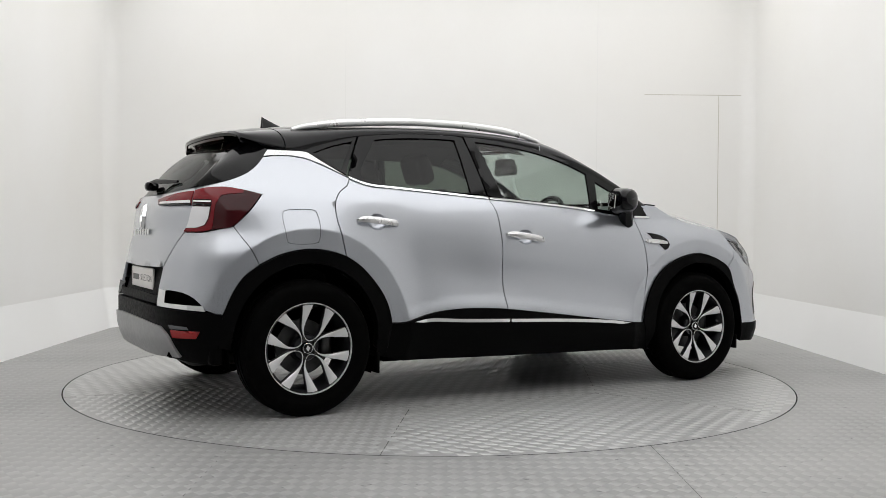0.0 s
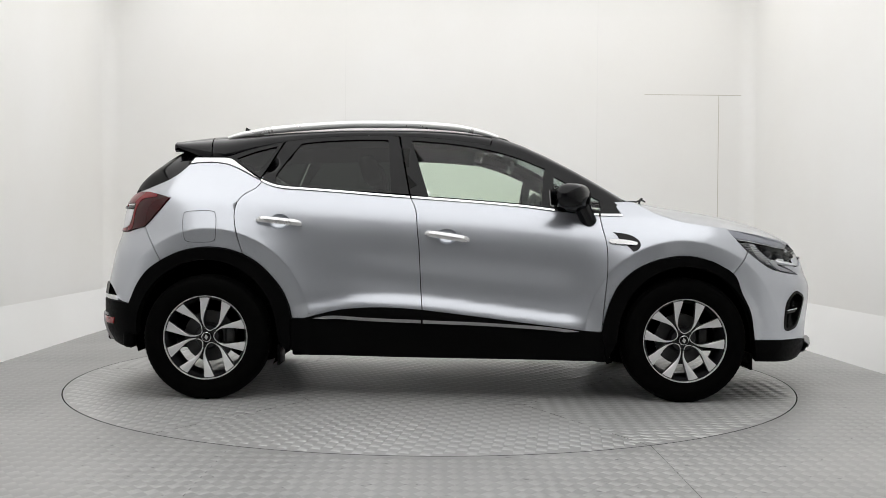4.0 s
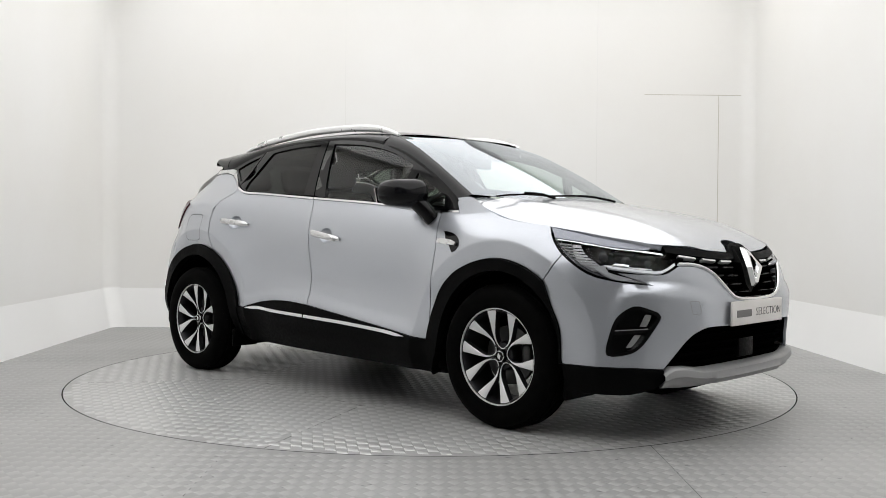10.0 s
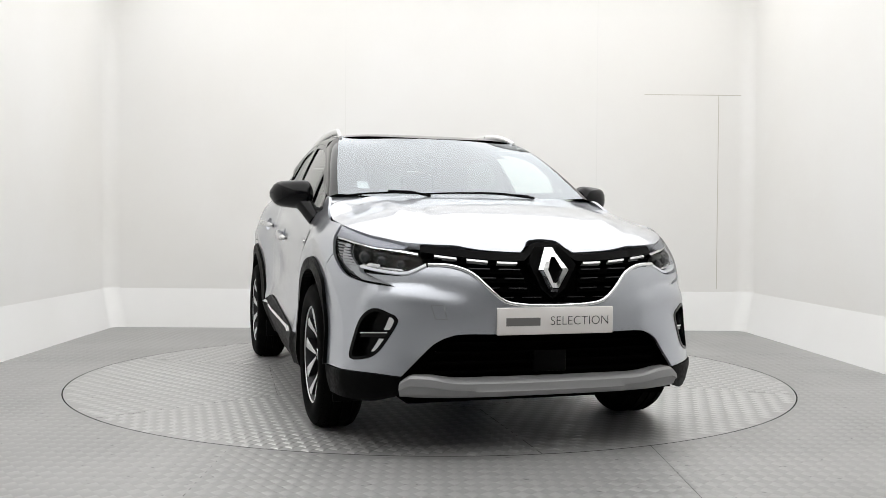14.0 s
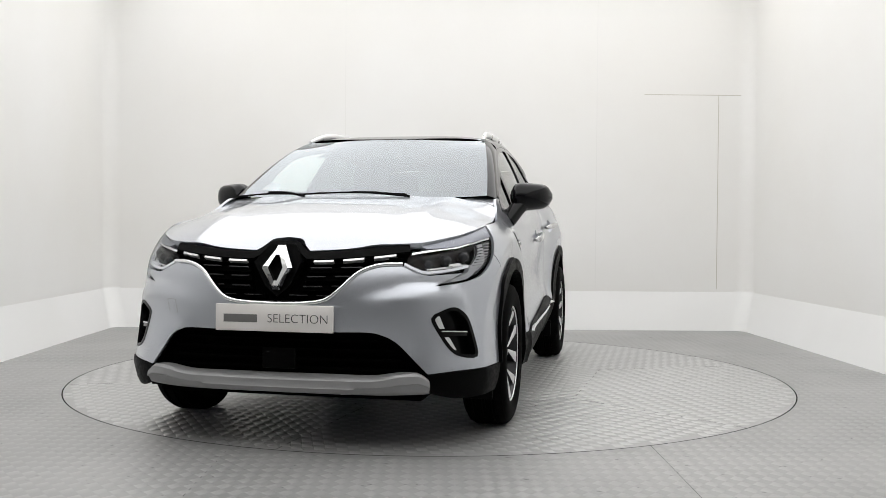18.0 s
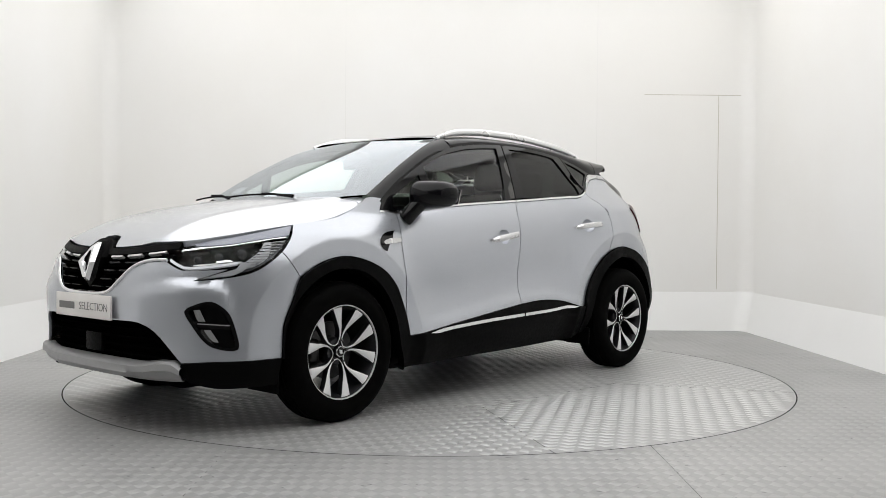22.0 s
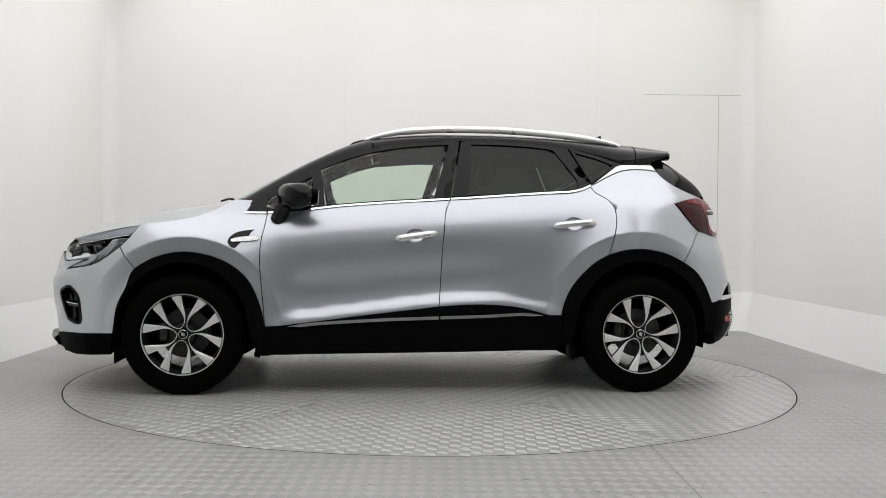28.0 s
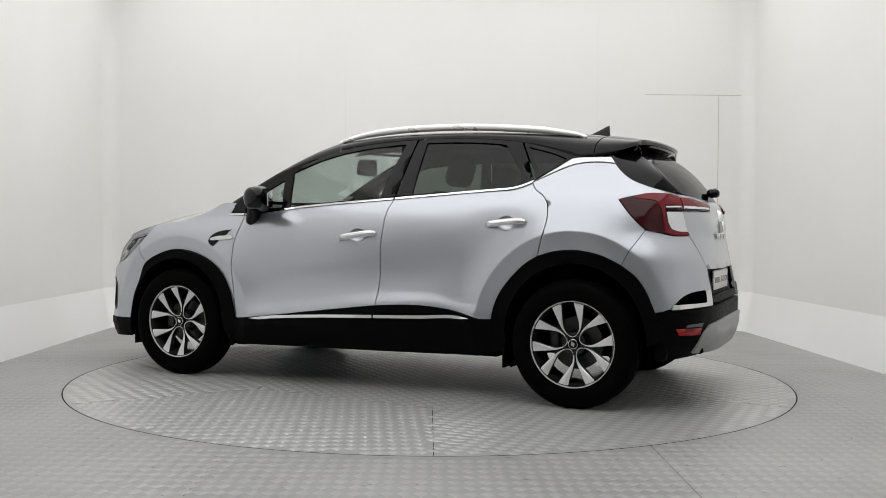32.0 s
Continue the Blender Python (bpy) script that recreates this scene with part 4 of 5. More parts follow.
        part("light_strip", shape(hookl + [(u, z + 0.011) for u, z in hookl[::-1]], off=-0.006, thick=0.03, flip=f, step=0.02, gap=0), DRL, lamp)
        leg = edge((1.79, 0.790), (1.80, 0.760), (1.87, 0.735), (1.93, 0.712)) + edge((1.93, 0.712), (1.81, 0.730), (1.775, 0.750), (1.75, 0.785)) + [(1.75, 0.785)]
        part("light_hook", shape(leg, off=-0.006, thick=0.03, flip=f, step=0.02, gap=0), LIGHTGUIDE, lamp)
        guide = edge((1.690, 0.888), (1.722, 0.884), step=0.012) + edge((1.722, 0.884), (1.735, 0.84), (1.775, 0.79), step=0.015) + edge((1.775, 0.79), (1.79, 0.757), (1.74, 0.768), step=0.012) + edge((1.74, 0.768), (1.70, 0.80), (1.688, 0.84), (1.690, 0.888), step=0.015)
        outer = edge((1.722, 0.886), (1.735, 0.84), (1.775, 0.79), (1.79, 0.757), step=0.015) + edge((1.79, 0.757), (1.80, 0.733), step=0.015) + edge((1.80, 0.733), (1.73, 0.761), (1.670, 0.816), (1.622, 0.900), step=0.015) + edge((1.622, 0.900), (1.722, 0.886), step=0.015)
        part("guide_base", shape(outer, off=-0.022, thick=0.01, flip=f, step=0.02, gap=0), GUIDEBASE, lamp)
        part("light_guide", shape(guide, off=-0.016, thick=0.02, flip=f, step=0.02, gap=0), LIGHTGUIDE, lamp, "frosted grey light guide")
        for k in range(10):
            z = 0.890 - 0.0135 * k
            u = 1.634 + 0.0068 * k + 0.0006 * k * k
            part("light_rib", shape(poly((u, z), (u + 0.052, z - 0.004), (u + 0.052, z - 0.0075), (u, z - 0.0035)), off=-0.012, thick=0.02, flip=f, step=0.02, gap=0), SKID, lamp)
        for k in range(8):
            z = 0.872 - 0.013 * k
            u = 1.693 + 0.0022 * k + 0.0008 * k * k
            part("guide_groove", shape(poly((u, z), (u + 0.036, z - 0.003), (u + 0.036, z - 0.006), (u, z - 0.003)), off=-0.0145, thick=0.003, flip=f, step=0.02, gap=0), LAMPBLACK, lamp)
        for u, z, r in ((1.80, 0.842, 0.030), (1.885, 0.828, 0.027), (1.965, 0.816, 0.024)):
            p0, n0 = on_skin(u, z)
            c = p0 - n0 * 0.042
            bm = bmesh.new()
            bmesh.ops.create_uvsphere(bm, u_segments=20, v_segments=12, radius=r, matrix=Matrix.Translation((c.x, s * c.y, c.z)))
            for q in bm.faces:
                q.smooth = True
            part("projector", bm, PROJECTOR, lamp)
            part("projector_shroud", shape(poly((u - 0.038, z + r + 0.004), (u + 0.038, z + r - 0.004), (u + 0.03, z + r - 0.016), (u - 0.03, z + r - 0.008), step=0.02), off=-0.018, thick=0.03, flip=f, step=0.03, gap=0), LAMPBLACK, lamp)
        part("lamp_reflector", shape(poly((1.835, 0.806), (1.885, 0.800), (1.88, 0.789), (1.815, 0.794), step=0.02), off=-0.022, thick=0.02, flip=f, step=0.03, gap=0), CHROME, lamp)
        part("lamp_fin", shape(poly((1.79, 0.80), (1.97, 0.785), (1.97, 0.778), (1.79, 0.79)), off=-0.03, thick=0.02, flip=f, step=0.03, gap=0), SATIN, lamp)


def build_tail():
    joint = [(-1.985, 1.127), (-1.965, 1.05), (-1.985, 0.96), (-2.008, 0.921)]
    gate = edge(*joint) + edge((-2.008, 0.921), (-2.055, 0.85), (-2.12, 0.742)) + edge((-2.12, 0.742), (MIDT, 0.735)) + edge((MIDT, 0.735), (MIDT, 1.12)) + edge((MIDT, 1.12), (-2.25, 1.124), (-2.08, 1.14), (-2.0, 1.148)) + edge((-2.0, 1.148), (-1.985, 1.127))
    tailgate = part("tailgate", both(lambda f: shape(gate, flip=f, mid=MIDT, step=0.03)), SILVER, car, "silver painted tailgate")
    bump = edge((-1.608, 0.765), (-1.67, 0.85), (-1.745, 0.95)) + edge((-1.745, 0.95), (-1.82, 0.936), (-1.90, 0.921), (-2.008, 0.921)) + edge((-2.008, 0.921), (-2.055, 0.85), (-2.12, 0.742)) + edge((-2.12, 0.742), (-2.125, 0.63)) \
        + edge((-2.125, 0.63), (-2.05, 0.634), (-1.95, 0.626), (-1.89, 0.598), (-1.84, 0.545)) + edge((-1.84, 0.545), (-1.80, 0.531), ARCH_B[-1]) + edge(*ARCH_B[:9:-1]) + [ARCH_B[10]]
    bumper = new("rear_bumper")
    bumper.parent = car
    for f, s in SIDES:
        part("bumper_corner", shape(bump, flip=f, step=0.022, gap=0.0014), SILVER, bumper, "silver painted bumper corner")
    low = edge(ARCH_B[-1], (-1.839, 0.535), (-2.083, 0.548), (-2.3, 0.557), (MIDT, 0.557)) + edge((MIDT, 0.557), (MIDT, 0.33)) + edge((MIDT, 0.33), (-2.2, 0.32), (-1.95, 0.29), (-1.83, 0.275), (at_x(-1.76, 0.27), 0.27)) + edge((at_x(-1.76, 0.27), 0.27), (at_x(-1.755, 0.4), 0.4), ARCH_B[-1])
    part("lower_cladding", both(lambda f: shape(low, off=0.010, thick=0.06, flip=f, mid=MIDT, step=0.025)), TRIM, bumper, "black plastic lower bumper")
    rec = edge((-2.125, 0.735), (MIDT, 0.735)) + edge((MIDT, 0.735), (MIDT, 0.557)) + edge((MIDT, 0.557), (-2.125, 0.55)) + edge((-2.125, 0.55), (-2.125, 0.735))
    part("plate_recess", both(lambda f: shape(rec, off=-0.035, thick=0.0, flip=f, gap=-0.01, mid=MIDT, step=0.025)), TRIM, bumper)
    part("plate_step", both(lambda f: shape(poly((-2.125, 0.60), (MIDT, 0.61), (MIDT, 0.562), (-2.125, 0.562)), off=-0.006, thick=0.028, flip=f, gap=0, mid=MIDT, step=0.025)), TRIM, bumper)
    sk = edge((MIDT, 0.475), (-2.25, 0.472), (-2.06, 0.458)) + edge((-2.06, 0.458), (-2.01, 0.42), (-1.985, 0.38), (-1.955, 0.315)) + edge((-1.955, 0.315), (-2.2, 0.305), (MIDT, 0.305)) + edge((MIDT, 0.305), (MIDT, 0.475))
    part("rear_skid_plate", both(lambda f: shape(sk, off=0.022, thick=0.04, flip=f, mid=MIDT)), SKID, car, "grey painted rear skid plate")
    # plate
    p = part("number_plate", block((-1.956, -1.944, -0.26, 0.26, 0.618, 0.728), bevel=0.004), PLATE, car, "white show plate with thin grey lettering")
    plate_word(p, Matrix.Translation((-1.9568, 0.028, 0.672)) @ Matrix(((0, 0, -1, 0), (-1, 0, 0, 0), (0, 1, 0, 0), (0, 0, 0, 1))), FADED)
    part("plate_bar", block((-1.9575, -1.954, 0.072, 0.222, 0.657, 0.688), bevel=0), FADED, p)
    # badge and lettering bars
    V, F = [], []
    for k, dx in ((1.0, 0.0), (0.8, 0.016), (0.46, 0.012), (0.42, -0.002)):
        for a, b in ((0, -0.07), (0.014, -0.07), (0.053, 0.0), (0.014, 0.07), (0, 0.07), (-0.014, 0.07), (-0.053, 0.0), (-0.014, -0.07)):
            z = 1.005 + b * k
            V.append(Vector((-TAIL(z) - 0.002 - dx, -a * k, z)))
    for i in range(3):
        for j in range(8):
            F.append((i * 8 + j, i * 8 + (j + 1) % 8, (i + 1) * 8 + (j + 1) % 8, (i + 1) * 8 + j))
    part("tailgate_emblem", (V, F, None), CHROME, tailgate, "chrome diamond emblem")
    for k in range(6):
        y = -0.155 + 0.062 * k
        part("lettering_bar", block((-1.958, -1.945, y - 0.018, y + 0.018, 0.905, 0.938), bevel=0.002), CHROME, tailgate)
    for f, s in SIDES:
        hole = edge((-1.85, 0.566), (-1.885, 0.60), (-1.95, 0.623), (-2.045, 0.631)) + edge((-2.045, 0.631), (-2.042, 0.572)) + edge((-2.042, 0.572), (-1.85, 0.566))
        part("bumper_recess", shape(hole, off=-0.006, thick=0.0, flip=f, gap=-0.02, step=0.03), MATT, bumper)
        trim = edge((-2.045, 0.632), (-2.10, 0.635)) + edge((-2.10, 0.635), (-2.10, 0.553)) + edge((-2.10, 0.553), (-1.98, 0.549), (-1.84, 0.540)) + edge((-1.84, 0.540), (-1.85, 0.566)) + edge((-1.85, 0.566), (-2.042, 0.572)) + edge((-2.042, 0.572), (-2.045, 0.632))
        part("recess_trim", shape(trim, off=0.010, thick=0.03, flip=f, step=0.03, gap=0), CHROME, bumper, "chrome angled bumper trim")
        fogr = part("rear_reflector", shape(poly((-1.858, 0.446), (-2.0, 0.444), (-1.988, 0.408), (-1.875, 0.410)), off=0.014, thick=0.01, flip=f, step=0.03, gap=0), REFLECTOR, bumper, "red rear reflector")
        part("reflector_cap", shape(poly((-1.92, 0.464), (-2.015, 0.468), (-2.003, 0.449), (-1.91, 0.450)), off=0.012, thick=0.01, flip=f, step=0.03, gap=0), GUIDEBASE, fogr)
        # tail lamp on the body
        out = edge((-1.597, 1.111), (-1.69, 1.13), (-1.80, 1.144), (-1.92, 1.141), (-1.985, 1.127)) + edge(*joint) + edge((-2.008, 0.921), (-1.90, 0.921), (-1.82, 0.936), (-1.745, 0.95), (-1.66, 1.027), (-1.597, 1.111))
        lamp = part("tail_lamp", shape(out, off=0.008, thick=0.03, flip=f, step=0.03), DARKRED, car, "dark red tail lamp with bright red surround")
        ring = edge((-1.70, 1.126), (-1.80, 1.142), (-1.92, 1.139), (-1.981, 1.126)) + edge((-1.981, 1.126), (-1.968, 1.08)) + edge((-1.968, 1.08), (-1.90, 1.083), (-1.855, 1.078)) + edge((-1.855, 1.078), (-1.855, 1.0), (-1.88, 0.953)) + edge((-1.88, 0.953), (-1.93, 0.94), (-1.992, 0.94)) + edge((-1.992, 0.94), (-2.003, 0.923)) \
            + edge((-2.003, 0.923), (-1.90, 0.923), (-1.848, 0.936)) + edge((-1.848, 0.936), (-1.838, 0.99), (-1.834, 1.06), (-1.815, 1.10), (-1.70, 1.113)) + [(-1.70, 1.113)]
        part("red_surround", shape(ring, off=0.0105, thick=0.006, flip=f, step=0.02, gap=0), RED, lamp, "bright red light band")
        white = edge((-1.862, 1.045), (-1.963, 1.047)) + edge((-1.963, 1.047), (-1.975, 0.98), (-1.99, 0.942)) + edge((-1.99, 0.942), (-1.93, 0.943), (-1.887, 0.957)) + edge((-1.887, 0.957), (-1.867, 0.99), (-1.862, 1.045))
        part("reversing_lamp", shape(white, off=0.0095, thick=0.005, flip=f, step=0.02, gap=0), WHITELENS, lamp, "clear reversing lamp lens")
        for z in (1.074, 1.058):
            part("lamp_bar", shape(poly((-1.86, z), (-1.962, z + 0.003), (-1.962, z - 0.005), (-1.86, z - 0.008)), off=0.0125, thick=0.006, flip=f, step=0.03, gap=0), CHROME if z > 1.06 else GLOSS, lamp)
        inner = edge((-1.99, 1.128), (-2.08, 1.122), (-2.20, 1.106), (-2.30, 1.090)) + edge((-2.30, 1.090), (-2.262, 1.057)) + edge((-2.262, 1.057), (-2.1, 1.063), (-1.972, 1.052)) + edge((-1.972, 1.052), (-1.99, 1.128))
        gl = part("gate_lamp", shape(inner, off=0.008, thick=0.012, flip=f, step=0.03), RED, tailgate, "red light band")
        part("lamp_bar", shape(poly((-1.982, 1.078), (-2.245, 1.074), (-2.245, 1.064), (-1.978, 1.064)), off=0.012, thick=0.006, flip=f, step=0.03, gap=0), CHROME, gl)
        part("lamp_bar", shape(poly((-1.976, 1.062), (-2.25, 1.063), (-2.25, 1.057), (-1.974, 1.053)), off=0.0115, thick=0.006, flip=f, step=0.03, gap=0), GLOSS, gl)


def build_inner():
    # dark structure behind the panel joints
    rows = []
    us = list(np.linspace(MIDT, TAIL_X, 24))[:-1] + list(np.linspace(TAIL_X, NOSE_X, 44))[:-1] + list(np.linspace(NOSE_X, MIDN, 24))
    zs = np.linspace(0.25, 1.0, 12)
    keep = []
    V = []
    for u in us:
        for z in zs:
            zz = min(z, 0.85) if u > 1.05 else z
            p, n = on_skin(u, zz)
            V.append(p - n * 0.06)
    w = len(zs)
    F = []
    for i in range(len(us) - 1):
        for j in range(w - 1):
            q = (i * w + j, (i + 1) * w + j, (i + 1) * w + j + 1, i * w + j + 1)
            c = sum((V[k] for k in q), Vector()) / 4
            if min(math.hypot(c.x - 1.32, c.z - 0.345), math.hypot(c.x + 1.32, c.z - 0.345)) > 0.43 or abs(c.y) < 0.5:
                F.append(q)
    part("body_shell", [(V, F, None), mirrored((V, F, None))], MATT, car)
    part("underbody", block((-1.75, 1.85, -0.44, 0.44, 0.235, 0.30), (-0.86, 0.88, -0.76, 0.76, 0.235, 0.30), (-1.95, -1.7, -0.6, 0.6, 0.3, 0.34), (1.7, 2.05, -0.6, 0.6, 0.22, 0.26), bevel=0.01), MATT, car)
    for s in (1, -1):
        part("mud_deflector", block((1.69, 1.705, s * 0.62, s * 0.84, 0.18, 0.27), bevel=0.003), TRIM, car)
        part("mud_deflector", block((-0.93, -0.915, s * 0.66, s * 0.84, 0.19, 0.30), bevel=0.003), TRIM, car)
        part("sill_end", block((0.83, 0.925, s * 0.66, s * 0.80, 0.21, 0.37), bevel=0.02, seg=2), TRIM, car)
        part("bumper_return", block((-1.80, -1.73, s * 0.60, s * 0.80, 0.275, 0.42), bevel=0.02, seg=2), TRIM, car)
    part("rear_axle", tube([(-1.30, -0.7, 0.32), (-1.25, 0, 0.30), (-1.30, 0.7, 0.32)], 0.05, 10), MATT, car)
    part("exhaust_box", block((-1.85, -1.5, -0.55, -0.05, 0.24, 0.36), bevel=0.05, seg=3), STEEL, car)
    # cabin
    rows = [[(x, y, z) for y in (-0.70, 0, 0.70)] for x, z in ((1.12, 0.98), (0.98, 1.06), (0.72, 1.075), (0.58, 1.02), (0.56, 0.85), (0.62, 0.55))]
    part("dashboard", sheet(rows), DASH, car, "black dashboard")
    part("instrument_hood", block((0.55, 0.74, -0.55, -0.19, 1.03, 1.10), bevel=0.03, seg=3), DASH, car)
    part("centre_screen", block((0.57, 0.60, -0.10, 0.11, 0.93, 1.11), bevel=0.008), GLOSS, car)
    ring = [(0.46 + 0.075 * math.sin(a) * 0.95 - 0.0, -0.37 + 0.185 * math.cos(a), 0.985 + 0.172 * math.sin(a)) for a in np.linspace(0, 2 * math.pi, 33)[:-1]]
    wheel = part("steering_wheel", tube(ring, 0.016, 8, closed=True), DASH, car, "black steering wheel")
    part("wheel_hub", block((0.44, 0.50, -0.44, -0.30, 0.94, 1.03), (0.455, 0.475, -0.54, -0.20, 0.97, 0.995), bevel=0.012), DASH, wheel)
    part("cabin_floor", block((-1.7, 1.0, -0.68, 0.68, 0.32, 0.36), bevel=0), MATT, car)
    part("parcel_shelf", block((-1.80, -1.15, -0.60, 0.60, 1.06, 1.09), bevel=0.01), DASH, car)
    # headlining
    rows = []
    for i in range(12):
        x = 0.2 - 1.6 * i / 11
        rows.append([(x, y, ROOF_MID(x) - 0.045 - 0.12 * (y / 0.6) ** 4) for y in np.linspace(-0.55, 0.55, 9)])
    part("headlining", sheet(rows), LINING, car)
    for y in (-0.37, 0.37):
        seat("front_seat", 0.02, y, 0.25)
    seat("rear_seat", -0.88, 0.0, 0.60)
    part("cabin_mirror", block((0.40, 0.43, -0.125, 0.125, 1.315, 1.385), bevel=0.015, seg=3), GLOSS, car, "interior rear-view mirror")
    part("camera_box", block((0.36, 0.46, -0.06, 0.06, 1.37, 1.425), bevel=0.02, seg=2), DASH, car)
    part("windscreen_sticker", slab([(-0.60, 1.16), (-0.51, 1.16), (-0.51, 1.20), (-0.60, 1.20)], 0.001, lambda a, b, c: Vector((0.93 - (b - 1.16) * 1.6 + c, a, b - 0.0))), WHITELENS, car)


def seat(name, x, y, half):
    thing = part(name, block((x - 0.28, x + 0.26, y - half, y + half, 0.50, 0.66), bevel=0.05, seg=3), CLOTH, car, "dark cloth car seat")
    lean = Matrix.Translation((x - 0.26, y, 0.60)) @ pose(0, 0, 0, 0, -17, 0)
    part("backrest", block((-0.07, 0.07, -half * 0.94, half * 0.94, 0, 0.60), bevel=0.05, seg=3, turn=lean), CLOTH, thing)
    for q in ((0,) if half < 0.4 else (-0.38, 0, 0.38)):
        part("headrest", block((-0.05, 0.05, q - 0.13, q + 0.13, 0.64, 0.82), bevel=0.045, seg=3, turn=lean), SEATGREY if half < 0.4 else CLOTH, thing)


R_FACE = 0.2245          # radius of the wheel's machined face
POCKET_SIDE = ((1.0, 27.4), (0.85, 24.6), (0.7, 20.8), (0.57, 15.8), (0.44, 10.4), (0.33, 8.4), (0.25, 11.5), (0.195, 21.0), (0.175, 36.0))
FORK_SIDE = ((1.0, 12.6), (0.85, 11.6), (0.7, 9.6), (0.57, 6.9), (0.44, 4.0), (0.33, 3.6), (0.235, 7.0), (0.175, 19.0), (0.153, 36.0))



def build_wheels():
    """One wheel with its outer face towards +y, and copies at the other hubs."""
    tyre_p = [(0.222, 0.075), (0.235, 0.098), (0.27, 0.108), (0.305, 0.104), (0.327, 0.092), (0.338, 0.075), (0.3445, 0.055)]
    for g in (0.045, 0.0, -0.045):
        tyre_p += [(0.345, g + 0.008), (0.338, g + 0.006), (0.338, g - 0.006), (0.345, g - 0.008)]
    tyre_p += [(0.3445, -0.055), (0.338, -0.075), (0.305, -0.104), (0.27, -0.108), (0.222, -0.09)]
    rim_p = [(0.222, 0.088), (0.232, 0.094), (0.236, 0.088), (0.234, 0.078)]
    lip_p = [(0.2245, 0.084), (0.2275, 0.0915), (0.2325, 0.0915), (0.2335, 0.086)]
    barrel_p = [(0.222, 0.088), (0.212, 0.07), (0.205, 0.02), (0.20, -0.06), (0.212, -0.095), (0.222, -0.095)]
    groups = []
    for cx, s, phase in ((1.32, 1, 43.3), (-1.32, 1, 25.3), (1.32, -1, 11.5), (-1.32, -1, 3.5)):
        turn = Matrix.Translation((cx, s * 0.782, 0.343)) @ (Matrix.Identity(4) if s > 0 else pose(0, 0, 0, 0, 0, 180)) @ pose(0, 0, 0, 0, phase, 0)
        hub = new("wheel")
        hub.parent = car
        hub.matrix_basis = turn
        tagged(hub, "five-spoke forked diamond-cut alloy wheel with black tyre")
        groups.append(hub)
    first = groups[0]
    made = [("tyre", lathe(tyre_p, 96), RUBBER, "black road tyre"), ("rim_barrel", lathe(barrel_p, 72), RIMDARK, ""), ("rim_lip", lathe(lip_p, 96), RIMFACE, "bright machined rim edge"),
            ("brake_disc", lathe([(0.0, 0.0), (0.07, 0.005), (0.075, -0.012), (0.142, -0.012), (0.142, -0.034), (0.05, -0.034)], 48), STEEL, "")]
    # blocks of the tread along both shoulders
    V, F = [], []
    for k in range(72):
        a = 2 * math.pi * (k + 0.5) / 72
        for y0, y1 in ((0.058, 0.088), (-0.058, -0.088)):
            base = len(V)
            for da, r0, r1 in ((-0.026, 0.3445, 0.330), (0.026, 0.3445, 0.330)):
                for r, y in ((r0 + 0.0008, y0), (r1 + 0.0012, y1), (r1 - 0.01, y1), (r0 - 0.01, y0)):
                    V.append(Vector((r * math.cos(a + da), y, r * math.sin(a + da))))
            F += [(base, base + 1, base + 5, base + 4), (base, base + 3, base + 2, base + 1), (base + 4, base + 5, base + 6, base + 7), (base + 1, base + 2, base + 6, base + 5), (base, base + 4, base + 7, base + 3)]
    made.append(("tyre_tread", (V, F, None), RUBBER, ""))
    # five spokes that split into two blades each; the machined face runs round the pockets between them
    polar = lambda pts: [(R_FACE * r * math.cos(radians(q)), R_FACE * r * math.sin(radians(q))) for r, q in pts]
    outer = edge(*polar(POCKET_SIDE), step=0.006) + polar(POCKET_SIDE[-1:])
    lift = spline((0.0, 0.054), (0.035, 0.054), (0.07, 0.056), (0.13, 0.066), (0.18, 0.077), (0.24, 0.087))
    inner = []
    fork = edge(*polar(FORK_SIDE), step=0.006) + polar(FORK_SIDE[-1:])
    for i in range(len(outer)):
        w = i / (len(outer) - 1) * (len(fork) - 1)
        j = min(int(w), len(fork) - 2)
        inner.append((fork[j][0] + (fork[j + 1][0] - fork[j][0]) * (w - j), fork[j][1] + (fork[j + 1][1] - fork[j][1]) * (w - j)))
    for k in range(5):
        for t in (1, -1):
            m = pose(0, 0, 0, 0, -72 * k, 0)
            rows_f, rows_b = [], []
            for p, q in zip(inner, outer):
                y = lift((math.hypot(*p) + math.hypot(*q)) / 2)
                across = [(p[0] + (q[0] - p[0]) * d, p[1] + (q[1] - p[1]) * d) for d in (0.0, 0.12, 0.5, 0.88, 1.0)]
                rows_f.append([m @ Vector((c[0], y + dy, t * c[1])) for c, dy in zip(across, (-0.0022, 0.0, 0.0006, 0.0, -0.0022))])
                rows_b.append([m @ Vector((c[0], y + dy, t * c[1])) for c, dy in ((p, -0.0024), (p, -0.034), (q, -0.034), (q, -0.0024))])
            made.append(("spoke_face", sheet([r[::-1] for r in rows_f] if t > 0 else rows_f), RIMFACE, ""))
            made.append(("spoke", sheet([r[::-1] for r in rows_b] if t < 0 else rows_b), RIMDARK, ""))
        # dark web in the fork of the spoke
        n = int(len(inner) * 0.62)
        web = [[m @ Vector((p[0], lift(math.hypot(*p)) - 0.012, d * p[1])) for d in (-1, 0, 1)] for p in inner[n:]]
        made.append(("spoke_web", sheet(web), RIMDARK, ""))
    made.append(("hub_cap", lathe([(0.0, 0.068), (0.022, 0.067), (0.027, 0.063), (0.029, 0.055), (0.030, 0.02)], 32), GLOSS, "black hub cap"))
